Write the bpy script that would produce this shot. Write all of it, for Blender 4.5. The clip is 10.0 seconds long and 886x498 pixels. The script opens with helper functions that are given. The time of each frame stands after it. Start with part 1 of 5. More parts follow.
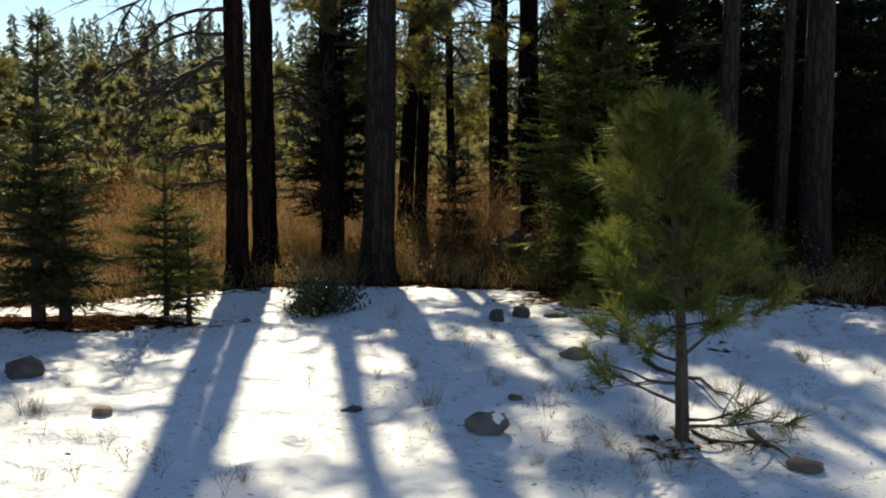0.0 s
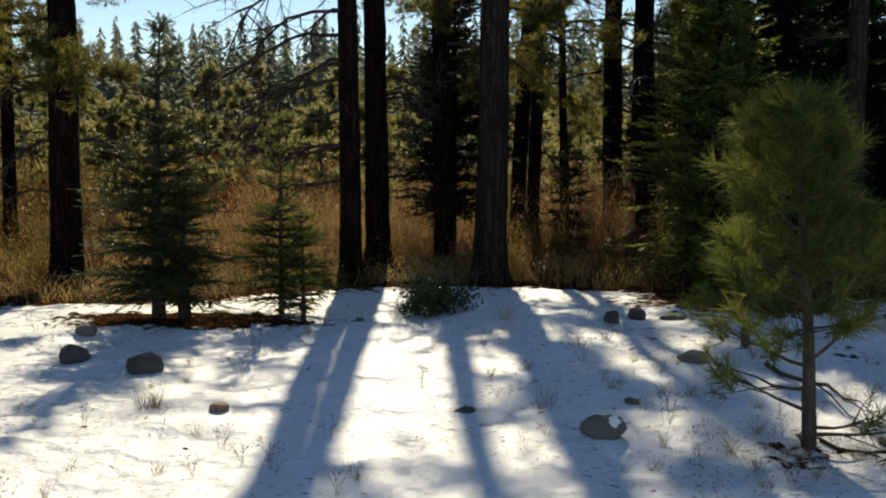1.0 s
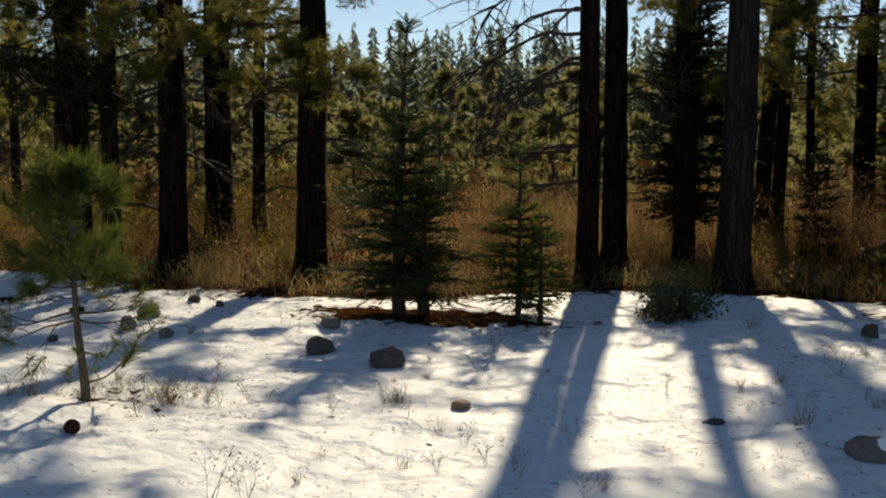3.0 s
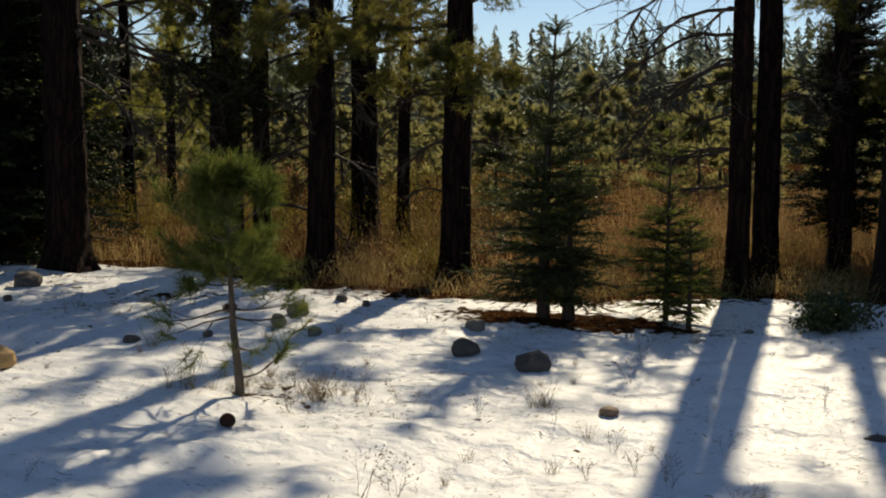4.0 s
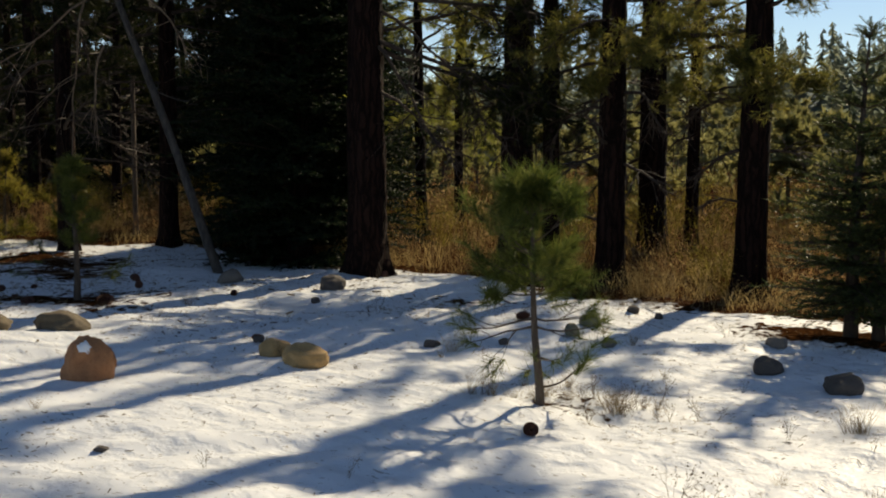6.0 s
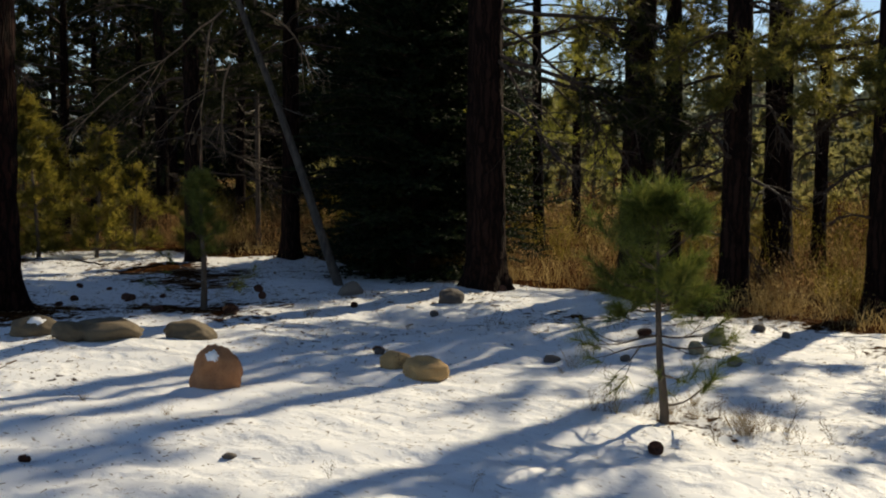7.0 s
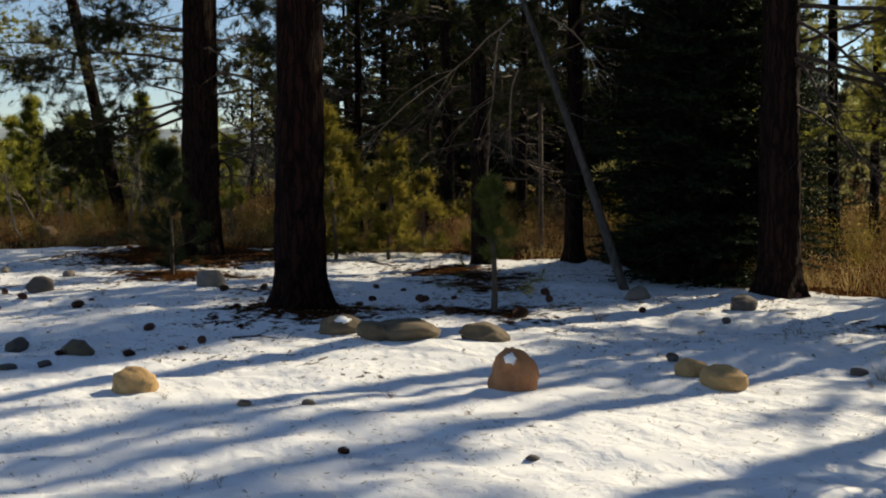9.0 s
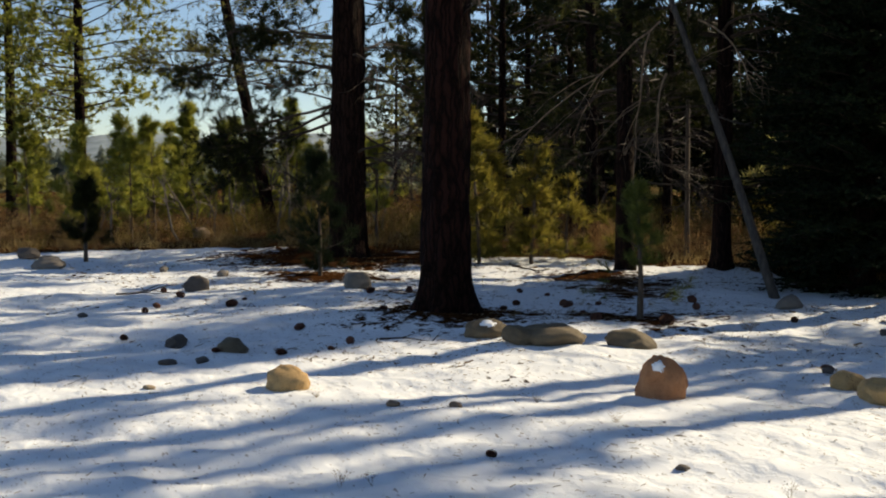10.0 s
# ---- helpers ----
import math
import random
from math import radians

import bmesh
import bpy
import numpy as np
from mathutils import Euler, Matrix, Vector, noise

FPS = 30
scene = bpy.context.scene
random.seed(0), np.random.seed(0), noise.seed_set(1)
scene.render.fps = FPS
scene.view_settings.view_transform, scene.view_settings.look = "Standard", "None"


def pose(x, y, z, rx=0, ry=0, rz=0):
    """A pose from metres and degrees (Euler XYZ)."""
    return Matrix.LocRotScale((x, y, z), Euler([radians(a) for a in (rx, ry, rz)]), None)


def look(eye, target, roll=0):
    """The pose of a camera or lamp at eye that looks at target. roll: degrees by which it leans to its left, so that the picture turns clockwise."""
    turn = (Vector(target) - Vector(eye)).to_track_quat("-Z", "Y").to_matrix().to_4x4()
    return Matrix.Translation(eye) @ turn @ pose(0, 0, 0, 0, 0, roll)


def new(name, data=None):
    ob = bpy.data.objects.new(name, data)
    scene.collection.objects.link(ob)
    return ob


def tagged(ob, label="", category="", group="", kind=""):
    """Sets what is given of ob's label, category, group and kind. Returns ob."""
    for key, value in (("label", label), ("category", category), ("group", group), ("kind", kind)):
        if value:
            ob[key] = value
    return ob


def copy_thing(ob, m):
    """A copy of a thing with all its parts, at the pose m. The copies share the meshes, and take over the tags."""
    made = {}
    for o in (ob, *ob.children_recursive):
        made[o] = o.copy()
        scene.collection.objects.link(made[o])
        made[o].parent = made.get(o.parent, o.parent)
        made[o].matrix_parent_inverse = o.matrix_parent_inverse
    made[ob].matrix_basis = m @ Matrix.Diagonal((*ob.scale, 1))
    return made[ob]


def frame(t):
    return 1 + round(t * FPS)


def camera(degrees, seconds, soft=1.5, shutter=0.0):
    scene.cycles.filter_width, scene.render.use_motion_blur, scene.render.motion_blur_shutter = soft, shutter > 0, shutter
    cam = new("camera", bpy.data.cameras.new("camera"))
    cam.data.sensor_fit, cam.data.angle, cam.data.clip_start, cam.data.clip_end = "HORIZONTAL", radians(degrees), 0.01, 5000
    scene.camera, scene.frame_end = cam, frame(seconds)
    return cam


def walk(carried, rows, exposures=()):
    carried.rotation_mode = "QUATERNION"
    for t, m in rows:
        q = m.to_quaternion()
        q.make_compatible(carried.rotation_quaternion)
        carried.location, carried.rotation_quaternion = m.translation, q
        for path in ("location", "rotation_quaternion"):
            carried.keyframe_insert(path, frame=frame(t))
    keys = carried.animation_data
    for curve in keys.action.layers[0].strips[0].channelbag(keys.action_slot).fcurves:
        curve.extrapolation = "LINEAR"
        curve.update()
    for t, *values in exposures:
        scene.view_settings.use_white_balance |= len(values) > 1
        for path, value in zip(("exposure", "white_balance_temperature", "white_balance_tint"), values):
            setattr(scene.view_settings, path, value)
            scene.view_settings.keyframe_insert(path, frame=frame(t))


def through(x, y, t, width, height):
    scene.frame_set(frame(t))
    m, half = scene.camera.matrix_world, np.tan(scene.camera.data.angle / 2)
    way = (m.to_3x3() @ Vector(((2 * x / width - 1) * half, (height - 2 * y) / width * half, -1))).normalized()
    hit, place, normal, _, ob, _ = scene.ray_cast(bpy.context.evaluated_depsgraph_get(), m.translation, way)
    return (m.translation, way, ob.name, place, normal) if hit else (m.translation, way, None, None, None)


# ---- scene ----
cam = camera(43.84, 10.0, soft=2.0)
PATH = [
    (0.0, pose(0.000, -0.000, 1.600, 84.22, -0.22, -2.79)),
    (0.5, pose(-0.008, 0.032, 1.597, 84.20, -0.06, -0.14)),
    (1.0, pose(-0.022, 0.091, 1.574, 84.31, 0.12, 2.95)),
    (1.5, pose(-0.023, 0.112, 1.580, 84.27, 0.24, 6.09)),
    (2.0, pose(-0.041, 0.141, 1.568, 84.35, 0.03, 9.19)),
    (3.5, pose(-0.225, 0.216, 1.540, 84.50, -0.30, 17.89)),
    (4.0, pose(-0.247, 0.213, 1.541, 84.56, -0.41, 21.86)),
    (4.5, pose(-0.303, 0.210, 1.550, 84.60, -0.46, 25.80)),
    (5.0, pose(-0.350, 0.214, 1.536, 84.74, -0.34, 29.67)),
    (5.5, pose(-0.376, 0.149, 1.570, 84.67, -0.13, 32.95)),
    (7.0, pose(-0.456, 0.102, 1.564, 85.62, -0.17, 42.00)),
    (7.5, pose(-0.482, 0.052, 1.572, 85.69, -0.01, 44.85)),
    (8.0, pose(-0.516, 0.015, 1.575, 85.69, -0.03, 48.16)),
    (8.5, pose(-0.563, 0.000, 1.568, 85.77, 0.37, 52.02)),
    (9.0, pose(-0.526, -0.052, 1.596, 85.76, 0.55, 56.13)),
    (9.5, pose(-0.547, -0.091, 1.594, 85.92, 0.44, 59.78)),
    (10.0, pose(-0.525, -0.118, 1.604, 86.03, 0.39, 63.42)),
]
walk(cam, PATH, [(0.0, 0.42, 6900, 9), (1.0, 0.22, 6950, 9), (2.0, 0.02, 7050, 10), (3.5, -0.08, 7150, 11), (5.0, -0.06, 7150, 11), (7.0, 0.04, 7150, 11), (8.5, 0.12, 7100, 11), (10.0, 0.32, 7050, 11)])


# ---- world and sun ----
SUN_YAW, SUN_UP = 4.3, 34.0        # degrees left of +y, and above the horizon
world = bpy.data.worlds.new("winter_sky")
scene.world = world
world.use_nodes = True
wn = world.node_tree
sky = wn.nodes.new("ShaderNodeTexSky")
sky.sky_type, sky.sun_disc = "NISHITA", False
sky.sun_elevation, sky.sun_rotation = radians(SUN_UP), radians(-SUN_YAW)
sky.altitude, sky.air_density, sky.dust_density, sky.ozone_density = 1800, 1.1, 0.15, 3.0
wn.links.new(sky.outputs[0], wn.nodes["Background"].inputs[0])
wn.nodes["Background"].inputs[1].default_value = 0.098

sun = new("sun", bpy.data.lights.new("sun", "SUN"))
sun.data.energy, sun.data.angle, sun.data.color = 5.0, radians(0.9), (1.0, 0.89, 0.66)
SUN_DIR = Vector((-math.sin(radians(SUN_YAW)) * math.cos(radians(SUN_UP)), math.cos(radians(SUN_YAW)) * math.cos(radians(SUN_UP)), math.sin(radians(SUN_UP))))
sun.matrix_world = look(SUN_DIR * 60, (0, 0, 0))


# ---- materials ----
def material(name, build):
    m = bpy.data.materials.new(name)
    m.use_nodes = True
    build(m.node_tree, m.node_tree.nodes["Principled BSDF"])
    return m


def node(tree, kind, **values):
    n = tree.nodes.new(kind)
    for key, v in values.items():
        if key in n.inputs:
            n.inputs[key].default_value = v
    return n


def ramp(tree, fac, *stops):
    r = tree.nodes.new("ShaderNodeValToRGB")
    e = r.color_ramp.elements
    while len(e) < len(stops):
        e.new(0.5)
    for el, (p, c) in zip(e, stops):
        el.position, el.color = p, (*c, 1)
    tree.links.new(fac, r.inputs[0])
    return r.outputs[0]


def grain(tree, scale, detail=4.0, stretch=(1, 1, 1), world=True, rough=0.55):
    c = tree.nodes.new("ShaderNodeNewGeometry").outputs["Position"] if world else tree.nodes.new("ShaderNodeTexCoord").outputs["Object"]
    mp = tree.nodes.new("ShaderNodeMapping")
    mp.inputs["Scale"].default_value = stretch
    tree.links.new(c, mp.inputs[0])
    n = node(tree, "ShaderNodeTexNoise", Scale=scale, Detail=detail, Roughness=rough)
    tree.links.new(mp.outputs[0], n.inputs["Vector"])
    return n.outputs["Fac"]


def mix(tree, fac, a, b):
    m = tree.nodes.new("ShaderNodeMix")
    m.data_type = "RGBA"
    for sock, v in ((m.inputs[0], fac), (m.inputs[6], a), (m.inputs[7], b)):
        if isinstance(v, (int, float)):
            sock.default_value = v
        elif isinstance(v, tuple):
            sock.default_value = (*v, 1)
        else:
            tree.links.new(v, sock)
    return m.outputs[2]


def maths(tree, op, a, b=0.0):
    m = tree.nodes.new("ShaderNodeMath")
    m.operation, m.use_clamp = op, op in ("MULTIPLY", "ADD", "SUBTRACT")
    for sock, v in zip(m.inputs, (a, b)):
        if isinstance(v, (int, float)):
            sock.default_value = v
        else:
            tree.links.new(v, sock)
    return m.outputs[0]


def bump(tree, bsdf, height, strength, distance):
    b = node(tree, "ShaderNodeBump", Strength=strength, Distance=distance)
    tree.links.new(height, b.inputs["Height"])
    tree.links.new(b.outputs[0], bsdf.inputs["Normal"])


def build_ground(tree, bsdf):
    # snow with fallen needles, worn through to leaf litter where the attribute says so
    att = tree.nodes.new("ShaderNodeAttribute")
    att.attribute_name = "litter"
    coarse, mid, fine = grain(tree, 1.1, 5), grain(tree, 6.0, 5), grain(tree, 45.0, 4)
    streak = grain(tree, 16.0, 3, (1.0, 2.6, 1.0))
    snow = ramp(tree, mid, (0.25, (0.74, 0.77, 0.82)), (0.7, (0.84, 0.86, 0.89)))
    fleck = ramp(tree, maths(tree, "ADD", streak, maths(tree, "MULTIPLY", maths(tree, "SUBTRACT", coarse, 0.5), 0.22)), (0.65, (0, 0, 0)), (0.69, (1, 1, 1)))
    snow = mix(tree, maths(tree, "MULTIPLY", fleck, 0.72), snow, (0.17, 0.125, 0.085))
    soil = ramp(tree, grain(tree, 22.0, 6), (0.3, (0.014, 0.006, 0.003)), (0.52, (0.040, 0.017, 0.007)), (0.74, (0.11, 0.050, 0.018)))
    wear = maths(tree, "ADD", att.outputs["Fac"], maths(tree, "MULTIPLY", maths(tree, "SUBTRACT", mid, 0.40), 0.9))
    wear = maths(tree, "ADD", wear, maths(tree, "MULTIPLY", maths(tree, "SUBTRACT", coarse, 0.46), 1.1))
    wear = maths(tree, "ADD", wear, maths(tree, "MULTIPLY", maths(tree, "SUBTRACT", grain(tree, 13.0, 4), 0.5), 1.3))
    edge = ramp(tree, wear, (0.50, (0, 0, 0)), (0.60, (1, 1, 1)))
    tree.links.new(mix(tree, edge, snow, soil), bsdf.inputs["Base Color"])
    rough = ramp(tree, fine, (0.3, (0.45, 0.45, 0.45)), (0.7, (0.75, 0.75, 0.75)))
    tree.links.new(rough, bsdf.inputs["Roughness"])
    tree.links.new(maths(tree, "MULTIPLY", maths(tree, "SUBTRACT", 1.0, edge), 0.25), bsdf.inputs["Specular IOR Level"])
    h = maths(tree, "ADD", maths(tree, "MULTIPLY", mid, 0.6), maths(tree, "MULTIPLY", fine, 0.05))
    h = maths(tree, "ADD", h, maths(tree, "MULTIPLY", grain(tree, 2.6, 2, (1.0, 1.5, 1.0)), 1.2))
    bump(tree, bsdf, h, 0.55, 0.085)


def build_snow(tree, bsdf):
    tree.links.new(ramp(tree, grain(tree, 14, 4), (0.3, (0.76, 0.79, 0.84)), (0.7, (0.86, 0.88, 0.91))), bsdf.inputs["Base Color"])
    bsdf.inputs["Roughness"].default_value = 0.6
    bump(tree, bsdf, grain(tree, 40, 4), 0.4, 0.01)


def bark(dark, light):
    def build(tree, bsdf):
        plates = node(tree, "ShaderNodeTexVoronoi", Scale=9.0)
        plates.feature = "DISTANCE_TO_EDGE"
        co = tree.nodes.new("ShaderNodeTexCoord")
        mp = tree.nodes.new("ShaderNodeMapping")
        mp.inputs["Scale"].default_value = (1.7, 1.7, 0.16)
        warp = node(tree, "ShaderNodeTexNoise", Scale=7.0, Detail=3.0)
        tree.links.new(co.outputs["Object"], warp.inputs["Vector"])
        vm = tree.nodes.new("ShaderNodeVectorMath")
        vm.operation = "MULTIPLY_ADD"
        vm.inputs[1].default_value = (0.10, 0.10, 0.35)
        tree.links.new(warp.outputs["Color"], vm.inputs[0])
        tree.links.new(co.outputs["Object"], vm.inputs[2])
        tree.links.new(vm.outputs[0], mp.inputs[0])
        tree.links.new(mp.outputs[0], plates.inputs["Vector"])
        furrow = ramp(tree, plates.outputs["Distance"], (0.0, (0, 0, 0)), (0.22, (1, 1, 1)))
        flake = grain(tree, 38.0, 5, (1, 1, 0.3), world=False)
        base = mix(tree, furrow, dark, ramp(tree, flake, (0.3, tuple(0.6 * v for v in light)), (0.75, light)))
        tree.links.new(base, bsdf.inputs["Base Color"])
        bsdf.inputs["Roughness"].default_value = 0.95
        bsdf.inputs["Specular IOR Level"].default_value = 0.08
        bump(tree, bsdf, maths(tree, "ADD", maths(tree, "MULTIPLY", furrow, 0.7), maths(tree, "MULTIPLY", flake, 0.3)), 0.9, 0.025)
    return build


def leafy(stops, through=0.35, rough=0.5, patch_scale=1.7, patchy=0.4, shine=0.3):
    """Thin leaves, needles or stalks: colour varies from piece to piece, and light comes through."""
    def build(tree, bsdf):
        geo = tree.nodes.new("ShaderNodeNewGeometry")
        patch = ramp(tree, grain(tree, patch_scale, 3), (0.3, (0, 0, 0)), (0.7, (1, 1, 1)))
        fac = maths(tree, "ADD", maths(tree, "MULTIPLY", geo.outputs["Random Per Island"], 1 - patchy), maths(tree, "MULTIPLY", patch, patchy))
        col = ramp(tree, fac, *stops)
        tree.links.new(col, bsdf.inputs["Base Color"])
        bsdf.inputs["Roughness"].default_value = rough
        bsdf.inputs["Specular IOR Level"].default_value = shine
        tr = tree.nodes.new("ShaderNodeBsdfTranslucent")
        tree.links.new(col, tr.inputs[0])
        ms = tree.nodes.new("ShaderNodeMixShader")
        ms.inputs[0].default_value = through
        tree.links.new(bsdf.outputs[0], ms.inputs[1])
        tree.links.new(tr.outputs[0], ms.inputs[2])
        tree.links.new(ms.outputs[0], tree.nodes["Material Output"].inputs[0])
    return build


def stone(dark, light):
    def build(tree, bsdf):
        blotch, speck = grain(tree, 9, 5), grain(tree, 70, 5)
        c = mix(tree, blotch, dark, light)
        c = mix(tree, maths(tree, "MULTIPLY", ramp(tree, speck, (0.5, (0, 0, 0)), (0.7, (1, 1, 1))), 0.35), c, tuple(0.45 * v for v in dark))
        tree.links.new(c, bsdf.inputs["Base Color"])
        bsdf.inputs["Roughness"].default_value = 0.85
        bump(tree, bsdf, maths(tree, "ADD", maths(tree, "MULTIPLY", blotch, 0.5), maths(tree, "MULTIPLY", speck, 0.3)), 0.8, 0.02)
    return build


def plain_wood(dark, light):
    def build(tree, bsdf):
        tree.links.new(ramp(tree, grain(tree, 30, 5, (1, 1, 0.25)), (0.3, dark), (0.7, light)), bsdf.inputs["Base Color"])
        bsdf.inputs["Roughness"].default_value = 0.8
        bump(tree, bsdf, grain(tree, 60, 4, (1, 1, 0.2)), 0.5, 0.006)
    return build


M_GROUND = material("snow_and_litter", build_ground)
M_SNOW = material("snow", build_snow)
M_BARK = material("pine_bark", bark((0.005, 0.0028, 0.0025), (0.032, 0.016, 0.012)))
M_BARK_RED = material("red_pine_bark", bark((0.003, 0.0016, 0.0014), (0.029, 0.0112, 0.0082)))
M_BARK_GREY = material("grey_bark", bark((0.018, 0.014, 0.012), (0.055, 0.043, 0.036)))
M_LIMB = material("limb_bark", plain_wood((0.018, 0.011, 0.007), (0.070, 0.041, 0.024)))
M_DEAD = material("weathered_deadwood", plain_wood((0.07, 0.058, 0.048), (0.22, 0.18, 0.145)))
M_SNAG = material("grey_snag", plain_wood((0.014, 0.012, 0.011), (0.080, 0.064, 0.052)))
M_SAPLING = material("sapling_bark", plain_wood((0.035, 0.024, 0.017), (0.115, 0.080, 0.056)))
M_PINE = material("pine_needles", leafy(((0.1, (0.055, 0.062, 0.015)), (0.5, (0.150, 0.145, 0.032)), (0.9, (0.33, 0.275, 0.07))), 0.64))
M_FRESH = material("fresh_pine_needles", leafy(((0.1, (0.028, 0.050, 0.011)), (0.5, (0.10, 0.13, 0.025)), (0.9, (0.29, 0.28, 0.065))), 0.6))
# two bright needle colours with the sunlight on the foliage painted in
M_GLOW = material("sunlit_green_gold_needles", leafy(((0.1, (0.12, 0.14, 0.022)), (0.5, (0.27, 0.28, 0.046)), (0.9, (0.46, 0.42, 0.09))), 0.68, 0.36, shine=0.5))
M_LIT = material("sunlit_yellow_needles", leafy(((0.1, (0.065, 0.066, 0.012)), (0.5, (0.17, 0.150, 0.026)), (0.9, (0.34, 0.27, 0.055))), 0.68))
# near-black firs: deep shade is painted into these needles
M_FIR = material("shaded_fir_needles", leafy(((0.1, (0.005, 0.010, 0.005)), (0.5, (0.011, 0.019, 0.008)), (0.9, (0.034, 0.045, 0.016))), 0.3, 0.7, shine=0.1))
# lit counterpart of the fir needles above, for the young fir
M_FIR_LIT = material("lit_fir_needles", leafy(((0.1, (0.017, 0.028, 0.010)), (0.5, (0.040, 0.055, 0.018)), (0.9, (0.11, 0.12, 0.036))), 0.5, 0.45, shine=0.28))
# dark copy of the pine needles: the grove's shade is in the colour
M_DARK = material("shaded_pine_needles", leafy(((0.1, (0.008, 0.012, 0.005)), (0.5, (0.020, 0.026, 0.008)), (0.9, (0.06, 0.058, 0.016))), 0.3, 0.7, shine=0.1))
M_HANG = material("hanging_deadwood", plain_wood((0.07, 0.042, 0.026), (0.27, 0.18, 0.11)))
# olive needles of the meadow, brightened in colour to stand in for haze
M_MEADOW = material("hazed_olive_pine_needles", leafy(((0.1, (0.13, 0.135, 0.050)), (0.5, (0.21, 0.20, 0.075)), (0.9, (0.34, 0.30, 0.12))), 0.75))
# far woods: distance haze is put into the pale needle colour
M_FAR = material("haze_pale_conifer_needles", leafy(((0.1, (0.17, 0.20, 0.165)), (0.5, (0.22, 0.25, 0.19)), (0.9, (0.28, 0.29, 0.20))), 0.7, 0.9, 0.02, 0.5))
M_BRUSH = material("dry_brush", leafy(((0.05, (0.045, 0.020, 0.007)), (0.45, (0.23, 0.158, 0.066)), (0.95, (0.66, 0.50, 0.23))), 0.45, 0.7, 0.55, 0.6, shine=0.08))
M_TWIG = material("red_brown_twigs", leafy(((0.05, (0.055, 0.022, 0.010)), (0.5, (0.25, 0.145, 0.066)), (0.95, (0.60, 0.42, 0.20))), 0.55, 0.7, 0.7, 0.55, shine=0.04))
M_SHRUB = material("olive_shrub_leaves", leafy(((0.05, (0.040, 0.034, 0.009)), (0.5, (0.13, 0.105, 0.022)), (0.95, (0.32, 0.25, 0.055))), 0.5, 0.7, 0.7, 0.5, shine=0.04))
M_STRAW = material("straw", leafy(((0.05, (0.20, 0.13, 0.07)), (0.5, (0.36, 0.26, 0.14)), (0.9, (0.52, 0.42, 0.25))), 0.35, 0.7, shine=0.04))
M_WEED = material("withered_weed", leafy(((0.05, (0.06, 0.038, 0.024)), (0.5, (0.15, 0.10, 0.062)), (0.9, (0.30, 0.22, 0.13))), 0.2, 0.8, shine=0.04))
M_LEAF = material("evergreen_leaves", leafy(((0.1, (0.02, 0.035, 0.012)), (0.5, (0.05, 0.075, 0.022)), (0.9, (0.12, 0.14, 0.045))), 0.25, 0.3))
M_CONE = material("pine_cone_scales", plain_wood((0.040, 0.015, 0.010), (0.15, 0.058, 0.034)))
STONES = {
    "green": material("mossy_stone", stone((0.085, 0.085, 0.055), (0.20, 0.19, 0.13))),
    "dark": material("dark_stone", stone((0.045, 0.038, 0.034), (0.13, 0.105, 0.09))),
    "grey": material("grey_stone", stone((0.10, 0.09, 0.08), (0.22, 0.19, 0.165))),
    "brown": material("brown_stone", stone((0.14, 0.09, 0.06), (0.28, 0.19, 0.125))),
    "tan": material("tan_stone", stone((0.20, 0.145, 0.09), (0.38, 0.29, 0.185))),
    # tan stone darkened for rocks in shade (dun), brightened for sunlit ones (gold)
    "dun": material("shaded_dun_stone", stone((0.065, 0.048, 0.030), (0.18, 0.135, 0.08))),
    "gold": material("sunlit_golden_stone", stone((0.24, 0.14, 0.055), (0.58, 0.38, 0.17))),
    "orange": material("rusty_stone", stone((0.20, 0.075, 0.03), (0.50, 0.24, 0.11))),
}
WORDS = {"green": "grey-green mossy", "dark": "dark grey-brown", "grey": "weathered grey", "brown": "flat brown", "tan": "smooth tan", "orange": "rusty orange", "dun": "shaded dull olive-brown", "gold": "sunlit smooth golden-tan"}


# ---- mesh helpers ----
class Geo:
    """Collects vertices and faces of three corners."""

    def __init__(self):
        self.v, self.f, self.n = [], [], 0

    def add(self, verts, faces):
        self.v.append(np.asarray(verts, float))
        self.f.append(np.asarray(faces, np.int64) + self.n)
        self.n += len(verts)

    def tris(self, t):
        self.add(t.reshape(-1, 3), np.arange(len(t) * 3).reshape(-1, 3))

    def tube(self, pts, radii, sides=6):
        pts, radii = np.asarray(pts, float), np.asarray(radii, float)
        d = np.gradient(pts, axis=0)
        d /= np.linalg.norm(d, axis=1)[:, None] + 1e-9
        ref = np.array((0.31, 0.95, 0.05)) if abs(d[0, 2]) > 0.8 else np.array((0, 0, 1.0))
        a = np.cross(d, ref)
        a /= np.linalg.norm(a, axis=1)[:, None] + 1e-9
        b = np.cross(d, a)
        ang = np.arange(sides) * 2 * np.pi / sides
        ring = pts[:, None] + radii[:, None, None] * (np.cos(ang)[None, :, None] * a[:, None] + np.sin(ang)[None, :, None] * b[:, None])
        self.add(ring.reshape(-1, 3), strip_faces(len(pts), sides))

    def mesh(self, name, mat, smooth=False):
        me = bpy.data.meshes.new(name)
        v, f = np.concatenate(self.v), np.concatenate(self.f)
        me.vertices.add(len(v))
        me.vertices.foreach_set("co", v.astype(np.float32).ravel())
        me.loops.add(f.size)
        me.loops.foreach_set("vertex_index", f.astype(np.int32).ravel())
        me.polygons.add(len(f))
        me.polygons.foreach_set("loop_start", np.arange(0, f.size, 3, dtype=np.int32))
        me.polygons.foreach_set("use_smooth", np.full(len(f), smooth))
        me.update(calc_edges=True)
        me.materials.append(mat)
        return me


